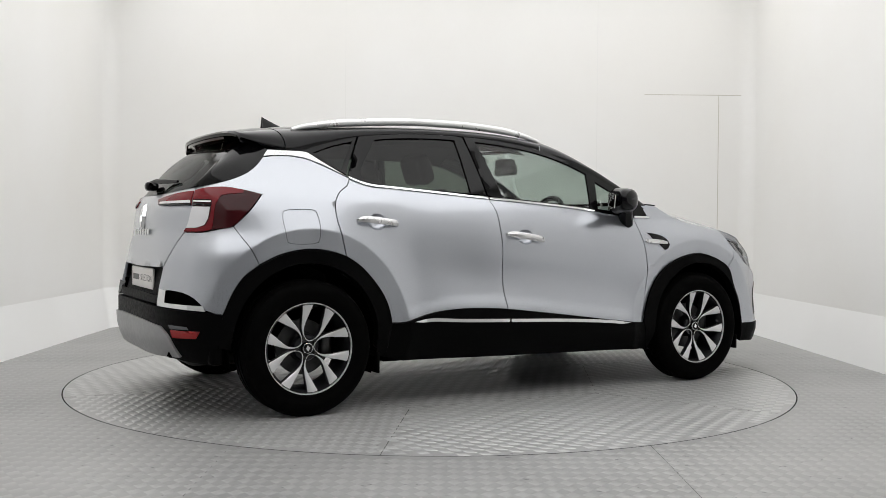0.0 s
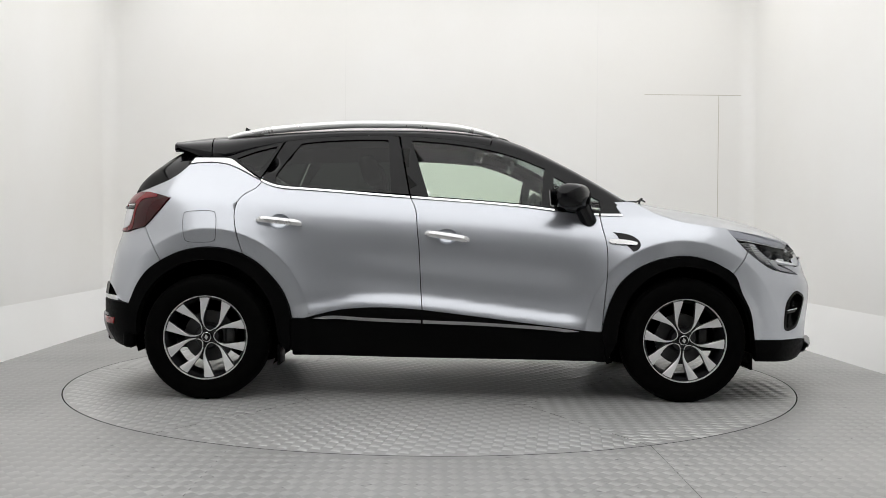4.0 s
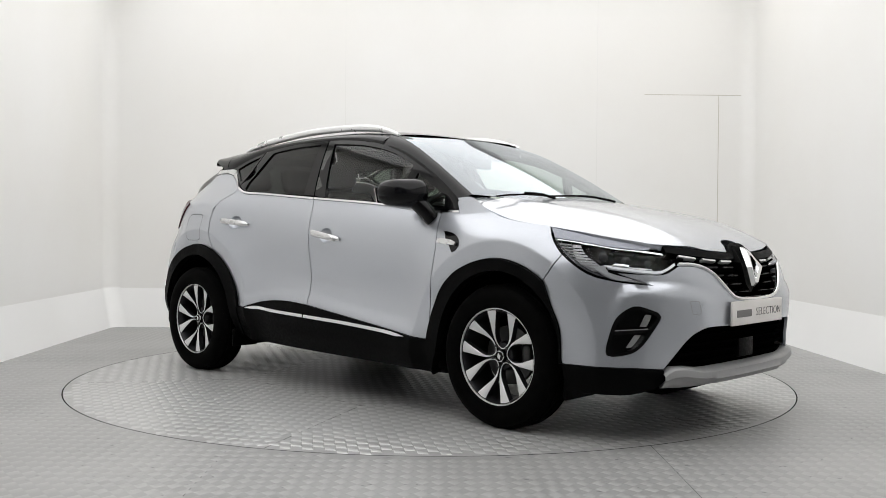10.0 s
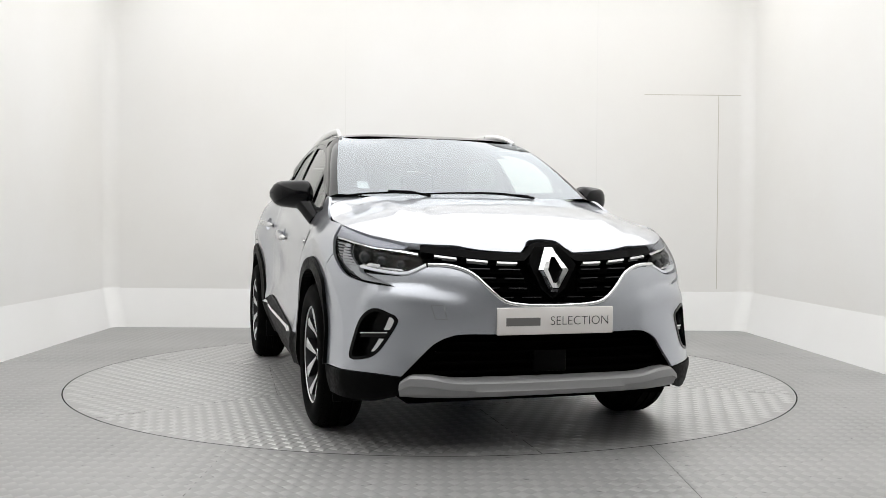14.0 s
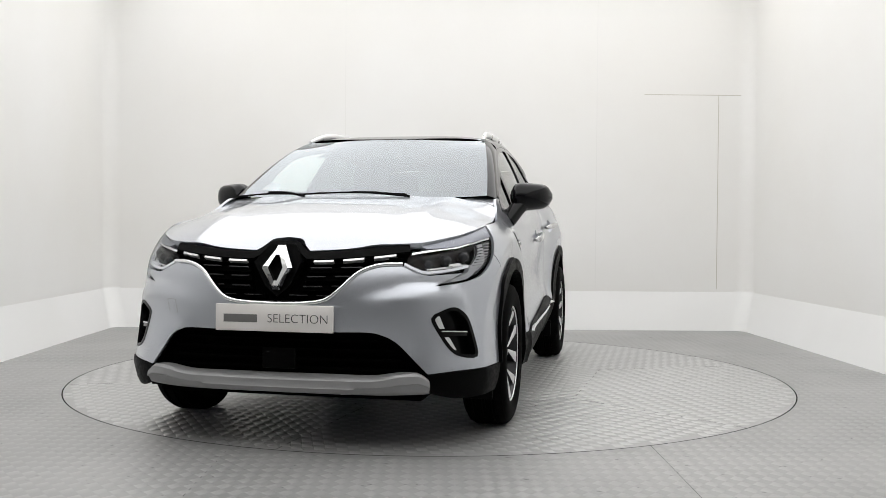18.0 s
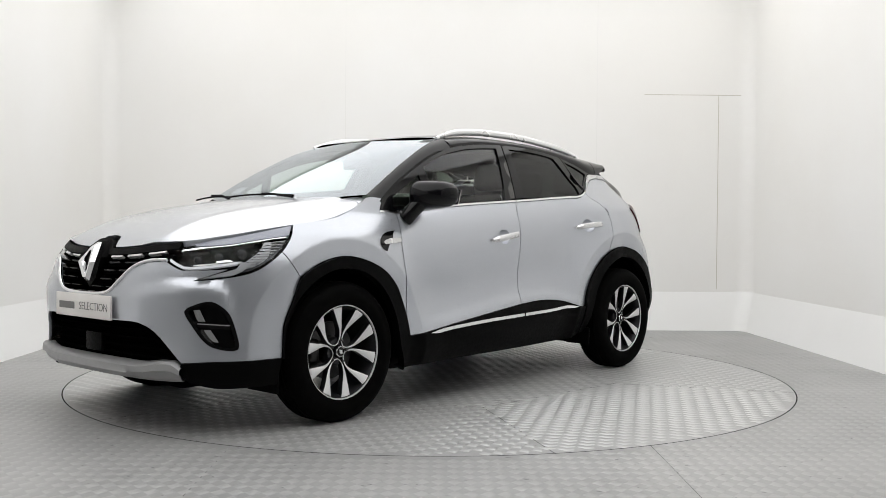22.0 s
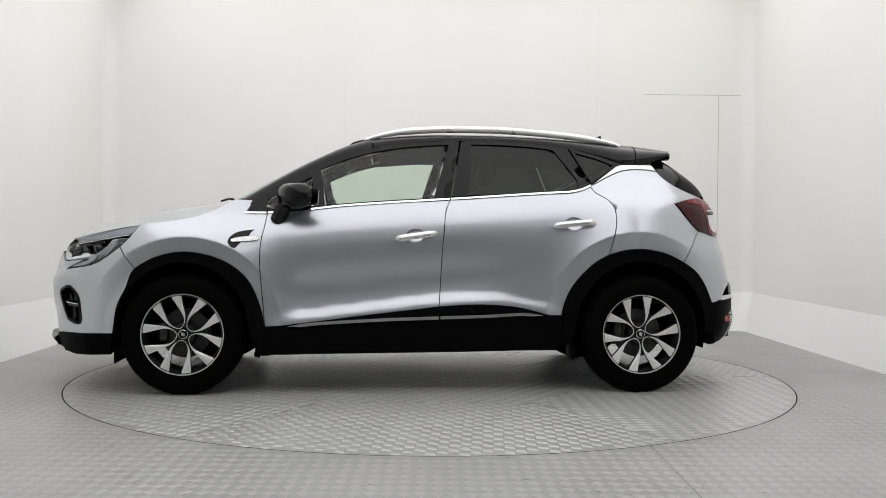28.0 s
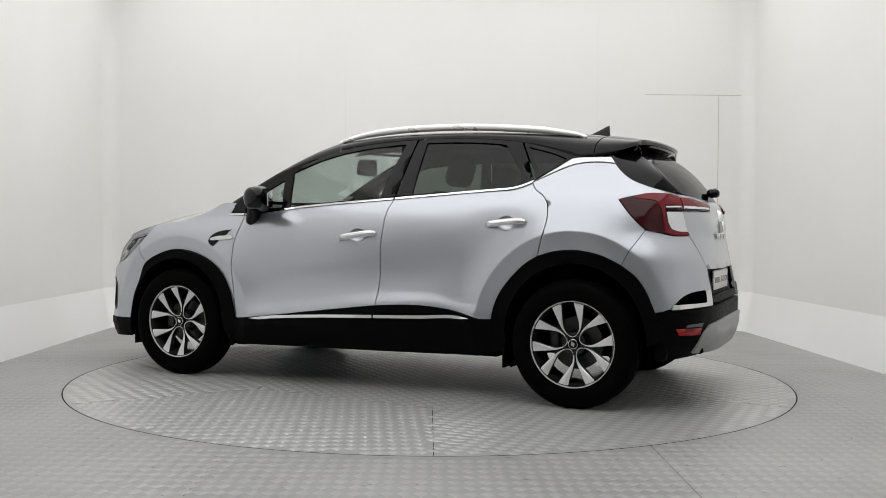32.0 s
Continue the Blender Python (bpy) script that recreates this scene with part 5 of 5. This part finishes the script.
    made.append(("hub_ring", lathe([(0.0235, 0.0685), (0.026, 0.0675), (0.0275, 0.064)], 32), CHROME, ""))
    made.append(("hub_mark", slab([(0, -0.016), (0.011, 0), (0, 0.016), (-0.011, 0)], 0.003, lambda a, b, c: Vector((-a, 0.0705 + c, b))), CHROME, ""))
    made.append(("hub_carrier", lathe([(0.0, 0.045), (0.062, 0.042), (0.07, 0.03), (0.07, 0.0)], 40), RIMDARK, ""))
    for k in range(5):
        a = 2 * math.pi * k / 5
        made.append(("wheel_bolt", moved(lathe([(0.0, 0.058), (0.008, 0.058), (0.0095, 0.055), (0.0095, 0.03)], 8), Matrix.Translation((0.054 * math.cos(a), 0, 0.054 * math.sin(a)))), STEEL, ""))
    for name, data, mat, label in made:
        ob = part(name, data, mat, first, label)
        if name == "tyre_tread":
            tagged(ob, kind="stuff")
        for hub in groups[1:]:
            twin = new(name, ob.data)
            twin.parent = hub
            if name == "tyre_tread":
                tagged(twin, kind="stuff")
            if label:
                tagged(twin, label)
    for cx, s, sign in ((1.32, 1, 1), (-1.32, 1, 1), (1.32, -1, 1), (-1.32, -1, 1)):
        part("brake_caliper", block((cx + 0.09, cx + 0.15, s * 0.74, s * 0.80, 0.29, 0.41), bevel=0.015, seg=2), STEEL, car)


build_bonnet()
for flip_side, sign_side in SIDES:
    build_side(flip_side, sign_side)
build_top()
build_nose()
build_tail()
build_inner()
build_wheels()


# ---- the studio ----
FLOOR = material("painted_floor_plate", (0.45, 0.45, 0.447), 0.38, 0.32)
mottle(FLOOR, "Base Color", 1.6, (0.36, 0.36, 0.356), (0.43, 0.43, 0.426), 8, spread=(0.2, 0.8))
mottle(FLOOR, "Roughness", 3, 0.32, 0.42, 4, spread=(0.2, 0.8))
OUTER = material("worn_floor_plate", (0.41, 0.41, 0.407), 0.4, 0.3)
mottle(OUTER, "Base Color", 1.1, (0.29, 0.29, 0.286), (0.38, 0.38, 0.375), 8, spread=(0.25, 0.75))
mottle(OUTER, "Roughness", 2.5, 0.34, 0.5, 6, spread=(0.2, 0.8))
STUD = material("worn_tread_metal", (0.52, 0.52, 0.515), 0.36, 0.45)
mottle(STUD, "Roughness", 5, 0.3, 0.4, 4)
OUTSTUD = material("painted_tread", (0.43, 0.43, 0.426), 0.45, 0.25)
mottle(OUTSTUD, "Base Color", 1.1, (0.34, 0.34, 0.336), (0.43, 0.43, 0.425), 8, spread=(0.25, 0.75))
chips(FLOOR, 22, 0.70, (0.12, 0.12, 0.118))
chips(OUTER, 20, 0.68, (0.13, 0.128, 0.125))
WALL = material("white_wall_paint", (0.82, 0.82, 0.81), 0.75)
mottle(WALL, "Base Color", 0.6, (0.85, 0.840, 0.815), (0.878, 0.874, 0.861), 5)
relief(WALL, 60, 0.08, 0.001)
SEAM = material("dark_joint", (0.012, 0.012, 0.012), 0.9, spec=0.0)
JOINT = material("filled_wall_joint", (0.58, 0.55, 0.49), 0.8)
# white of the wall foot, slightly lighter than WALL
COVE = material("foot_white_paint", (0.88, 0.88, 0.875), 0.6)
mottle(COVE, "Base Color", 0.8, (0.865, 0.865, 0.855), (0.895, 0.895, 0.89), 3)
FAINT = material("painted_wall_joint", (0.825, 0.82, 0.80), 0.8)
# unseen front side walls: kept below white so less light bounces under the car
PALE = material("bounce_toned_wall", (0.62, 0.62, 0.61), 0.8)
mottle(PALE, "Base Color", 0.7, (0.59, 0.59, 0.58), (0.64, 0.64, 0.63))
GREY = material("grey_wall", (0.26, 0.26, 0.26), 0.8)
mottle(GREY, "Base Color", 0.8, (0.24, 0.24, 0.24), (0.28, 0.28, 0.28))
SOFTBOX = material("light_panel", (0.9, 0.9, 0.9), 0.8, glow=(1.0, 0.993, 0.985), strength=1.55)
X0, X1, Y0, Y1, TOP = -3.165, 3.245, -7.6, 3.02, 3.5
SPLIT = -2.6


def structure(name, bm, mat, label=""):
    ob = part(name, bm, mat)
    return tagged(ob, label, kind="structure")


# floor with a round well for the turntable
RAD = 2.24
V, F = [], []
n = 128
for k in range(n):
    a = 2 * math.pi * k / n
    V.append((RING[0] + (RAD + 0.0035) * math.cos(a), RING[1] + (RAD + 0.0035) * math.sin(a), 0))
for k in range(n):
    a = 2 * math.pi * k / n
    d = max(abs(math.cos(a)), abs(math.sin(a)))
    V.append((RING[0] + 2.9 * math.cos(a) / d, RING[1] + 2.9 * math.sin(a) / d, 0))
for k in range(n):
    j = (k + 1) % n
    F += [(k, n + k, n + j, j)]
q = len(V)
cx, cy = RING
V += [(X0 - 0.1, Y0, 0), (X1 + 0.1, Y0, 0), (X1 + 0.1, cy - 2.9, 0), (X0 - 0.1, cy - 2.9, 0), (X0 - 0.1, cy + 2.9, 0), (X1 + 0.1, cy + 2.9, 0), (X1 + 0.1, Y1 + 0.1, 0), (X0 - 0.1, Y1 + 0.1, 0),
      (cx - 2.9, cy - 2.9, 0), (cx - 2.9, cy + 2.9, 0), (cx + 2.9, cy - 2.9, 0), (cx + 2.9, cy + 2.9, 0)]
F += [(q, q + 1, q + 2, q + 3), (q + 4, q + 5, q + 6, q + 7), (q + 3, q + 8, q + 9, q + 4), (q + 10, q + 2, q + 5, q + 11)]
structure("floor", (V, F, None), OUTER, "grey painted tread plate floor round the turntable")
structure("turntable_pit", lathe([(RAD - 0.05, 0), (RAD + 0.05, 0)], 128), SEAM).matrix_basis = pose(cx, cy, -0.004, 90)
disc = [(0.001, 0), (1.0, 0), (RAD - 0.05, 0), (RAD - 0.0035, 0)]
turntable = part("turntable", lathe([(r, -y) for r, y in disc], 128), FLOOR)
turntable.data.transform(pose(0, 0, 0, -90))
tagged(turntable, "round grey steel turntable with raised tread pattern", "turntable")


HEX, SKEW = 1.18, -4.3          # corners of the turntable's six-sided middle plate: radius, and heading


def wear(x, y):
    """How much of the tread's height is left: worn flat here and there."""
    v = math.sin(1.7 * x + 0.8) * math.sin(1.3 * y - 0.5) + 0.6 * math.sin(2.9 * x - 1.7 * y) + 0.4 * math.sin(4.3 * y + 1.1 * x + 2.0)
    return 0.55 + 0.45 * ease(0.55 + 0.4 * v)


def studs(keep, turn=0.0, wide=0.060, long=0.080, tall=0.0034, reach=3.4):
    """Raised lozenges of the tread plate in rows, joined into one mesh."""
    V, F = [], []
    ct, st = math.cos(radians(turn)), math.sin(radians(turn))
    for i in range(-int(reach / wide), int(reach / wide) + 1):
        for j in range(-int(reach / long), int(reach / long) + 1):
            x, y = i * wide * ct - j * long * st, i * wide * st + j * long * ct
            if not keep(x, y):
                continue
            h = tall * wear(x, y)
            b = len(V)
            for k, z in ((0.97, 0.0), (0.72, h)):
                for u, v in ((wide / 2, 0), (0, long / 2), (-wide / 2, 0), (0, -long / 2)):
                    V.append((x + k * (u * ct - v * st), y + k * (u * st + v * ct), z))
            F += [(b + k, b + (k + 1) % 4, b + 4 + (k + 1) % 4, b + 4 + k) for k in range(4)] + [tuple(range(b + 4, b + 8))]
    return V, F, None


def sector(x, y):
    """The plate of the turntable at a point: 0 to 5 round the rim, 6 in the middle."""
    k = int(((math.degrees(math.atan2(y, x)) - SKEW) % 360) // 60)
    a = radians(SKEW + 60 * k + 30)
    return 6 if x * math.cos(a) + y * math.sin(a) < HEX * math.cos(radians(30)) else k


for k in range(7):
    tread = part("tread_pattern", studs(lambda x, y: sector(x, y) == k and math.hypot(x, y) < RAD - 0.03, SKEW + 60 * k + 30 + 123.5 if k < 6 else 52, reach=2.3), STUD, turntable)
    tagged(tread, "raised tread bars", kind="stuff")
ground_tread = part("floor_tread", studs(lambda x, y: math.hypot(x, y) > RAD + 0.03 and -3.3 < y + cy < 2.85 and X0 + 0.1 < x + cx < X1 - 0.1, tall=0.0022), OUTSTUD)
ground_tread.matrix_basis = pose(cx, cy, 0)
tagged(ground_tread, "raised tread bars of the floor plates", "tread plate", kind="stuff")


def seam(p, r, parent, w=0.003):
    p, r = Vector((*p, 0)), Vector((*r, 0))
    d = (r - p).normalized()
    o = Vector((-d.y, d.x, 0)) * w / 2
    V = [p + o, p - o, r - o, r + o]
    return part("plate_joint", ([Vector((v.x, v.y, 0.0012)) for v in V], [(0, 1, 2, 3)], None), SEAM, parent)


spot = lambda r, k: (r * math.cos(radians(SKEW + 60 * k)), r * math.sin(radians(SKEW + 60 * k)))
for k in range(6):
    seam(spot(HEX, k), spot(RAD - 0.004, k), turntable)
    seam(spot(HEX, k), spot(HEX, k + 1), turntable, 0.002)
for a, b in (((1.017, -2.02), (1.017, -3.34)), ((-0.81, -2.14), (-0.80, -3.34)), ((2.05, 0.95), (3.05, 1.3))):
    t_ = seam(a, b, None, 0.0014)
    tagged(t_, kind="structure")


def wall(name, a, b, label, low=0.37, lean=0.10, mat=None, z1=TOP):
    """A wall from a to b with a sloping foot towards its left side."""
    a, b = Vector((*a, 0)), Vector((*b, 0))
    d = (b - a).normalized()
    o = Vector((-d.y, d.x, 0))
    if lean:
        foot = [a + o * q + Vector((0, 0, z)) for q, z in ((lean, 0.0), (0.0, low), (-0.12, low), (-0.12, 0.0))]
        foot += [p + b - a for p in foot]
        structure("wall_foot", (foot, [(i, 4 + i, 4 + (i + 1) % 4, (i + 1) % 4) for i in range(4)] + [(3, 2, 1, 0), (4, 5, 6, 7)], None), COVE, "sloping bright white foot of the wall")
    low = low if lean else 0.0
    prof = [(0.0, low), (0.0, z1), (-0.12, z1), (-0.12, low)]
    V = [p + o * q + Vector((0, 0, z)) for p in (a, b) for q, z in prof]
    m = len(prof)
    F = [(i, m + i, m + (i + 1) % m, (i + 1) % m) for i in range(m)] + [tuple(range(m))[::-1], tuple(range(m, 2 * m))]
    return structure(name, (V, F, None), mat or WALL, label)


NW, NE, SW, SE = (-3.165, 2.94), (3.10, 3.02), (-2.985, SPLIT), (3.245, SPLIT)
wall("wall_north", NE, NW, "white painted studio back wall")
wall("wall_west", NW, SW, "white painted studio side wall")
wall("wall_east", SE, NE, "white painted studio side wall")
# out of view; their lowered tone shapes the car's reflections and under-car shade
wall("wall_west_front", SW, (SW[0], Y0), "unseen pale wall beside the camera, toned down to cut its bounce light", lean=0.0, mat=PALE, z1=2.5)
wall("wall_east_front", (SE[0], Y0), SE, "unseen pale wall beside the camera, toned down to cut its bounce light", lean=0.0, mat=PALE, z1=2.5)
for name, x in (("wall_west_upper", SW[0]), ("wall_east_upper", SE[0])):
    structure(name, block((x - 0.12 * (x < 0), x + 0.12 * (x > 0), Y0, SPLIT, 2.5, TOP), bevel=0), WALL, "white wall above the pale wall")
wall("wall_south", (X0, Y0), (X1, Y0), "grey wall behind the camera", lean=0.0, mat=GREY)
structure("ceiling", block((X0 - 0.1, X1 + 0.1, Y0 - 0.1, Y1 + 0.1, TOP, TOP + 0.1), bevel=0), WALL)


def corner_round(name, at, toward, r=0.13):
    """A soft upright rounding in a corner of the room."""
    p, (a, b) = Vector((*at, 0)), [(Vector((*q, 0)) - Vector((*at, 0))).normalized() for q in toward]
    c = p + (a + b) * r
    line = [c - a * r * math.cos(radians(t)) - b * r * math.sin(radians(t)) for t in range(0, 91, 6)]
    V = [q + Vector((0, 0, z)) for z in (0.375, TOP - 0.06) for q in line]
    n = len(line)
    structure(name, (V, [(i, i + 1, n + i + 1, n + i) for i in range(n - 1)], None), WALL, "soft rounded white corner of the wall")
    V = [q + (a + b) * 0.10 + Vector((0, 0, 0.001)) for q in line] + [q + Vector((0, 0, 0.376)) for q in line]
    structure(name + "_foot", (V, [(i, i + 1, n + i + 1, n + i) for i in range(n - 1)], None), COVE, "rounded bright white foot of the wall corner")


corner_round("wall_corner_west", NW, (NE, SW))
corner_round("wall_corner_east", NE, (NW, SE))


def wall_joint(x0, x1, z0, z1, mat):
    """A filled joint of the back wall, a hair proud of the paint."""
    y = lambda x: NW[1] + (x - NW[0]) * (NE[1] - NW[1]) / (NE[0] - NW[0])
    V = [(x, y(x) + d, z) for d in (-0.0025, 0.004) for x, z in ((x0, z0), (x1, z0), (x1, z1), (x0, z1))]
    F = [(0, 1, 2, 3), (0, 4, 5, 1), (1, 5, 6, 2), (2, 6, 7, 3), (3, 7, 4, 0)]
    structure("panel_joint", (V, F, None), mat)


# flush door and sheet joints in the back wall
wall_joint(2.773, 2.779, 0.40, 2.29, JOINT)
wall_joint(2.05, 3.02, 2.287, 2.293, JOINT)
wall_joint(1.585, 1.590, 0.40, 3.45, FAINT)
wall_joint(-0.86, -0.855, 0.40, 3.45, FAINT)
# luminous ceiling
lp = part("ceiling_light", block((-2.95, 3.05, -5.65, 2.85, TOP - 0.05, TOP - 0.012), bevel=0.004, seg=1), WALL)
tagged(lp, "large white luminous ceiling panel", "ceiling light")
part("diffuser", block((-2.93, 3.03, -5.6, 2.83, TOP - 0.06, TOP - 0.045), bevel=0), SOFTBOX, lp)
# plain floor in front of the platform
structure("floor_front", block((X0 - 0.05, X1 + 0.05, Y0, -3.35, 0.001, 0.006), bevel=0), OUTER, "grey floor beyond the steel plates")


# ---- what moves ----
def motions():
    walk(car, [(t, car_pose(t)) for t in range(0, 33, 2)])
    walk(turntable, [(t, pose(cx, cy, 0, 0, 0, TURN0 + SPEED * t)) for t in range(0, 33, 2)])


motions()
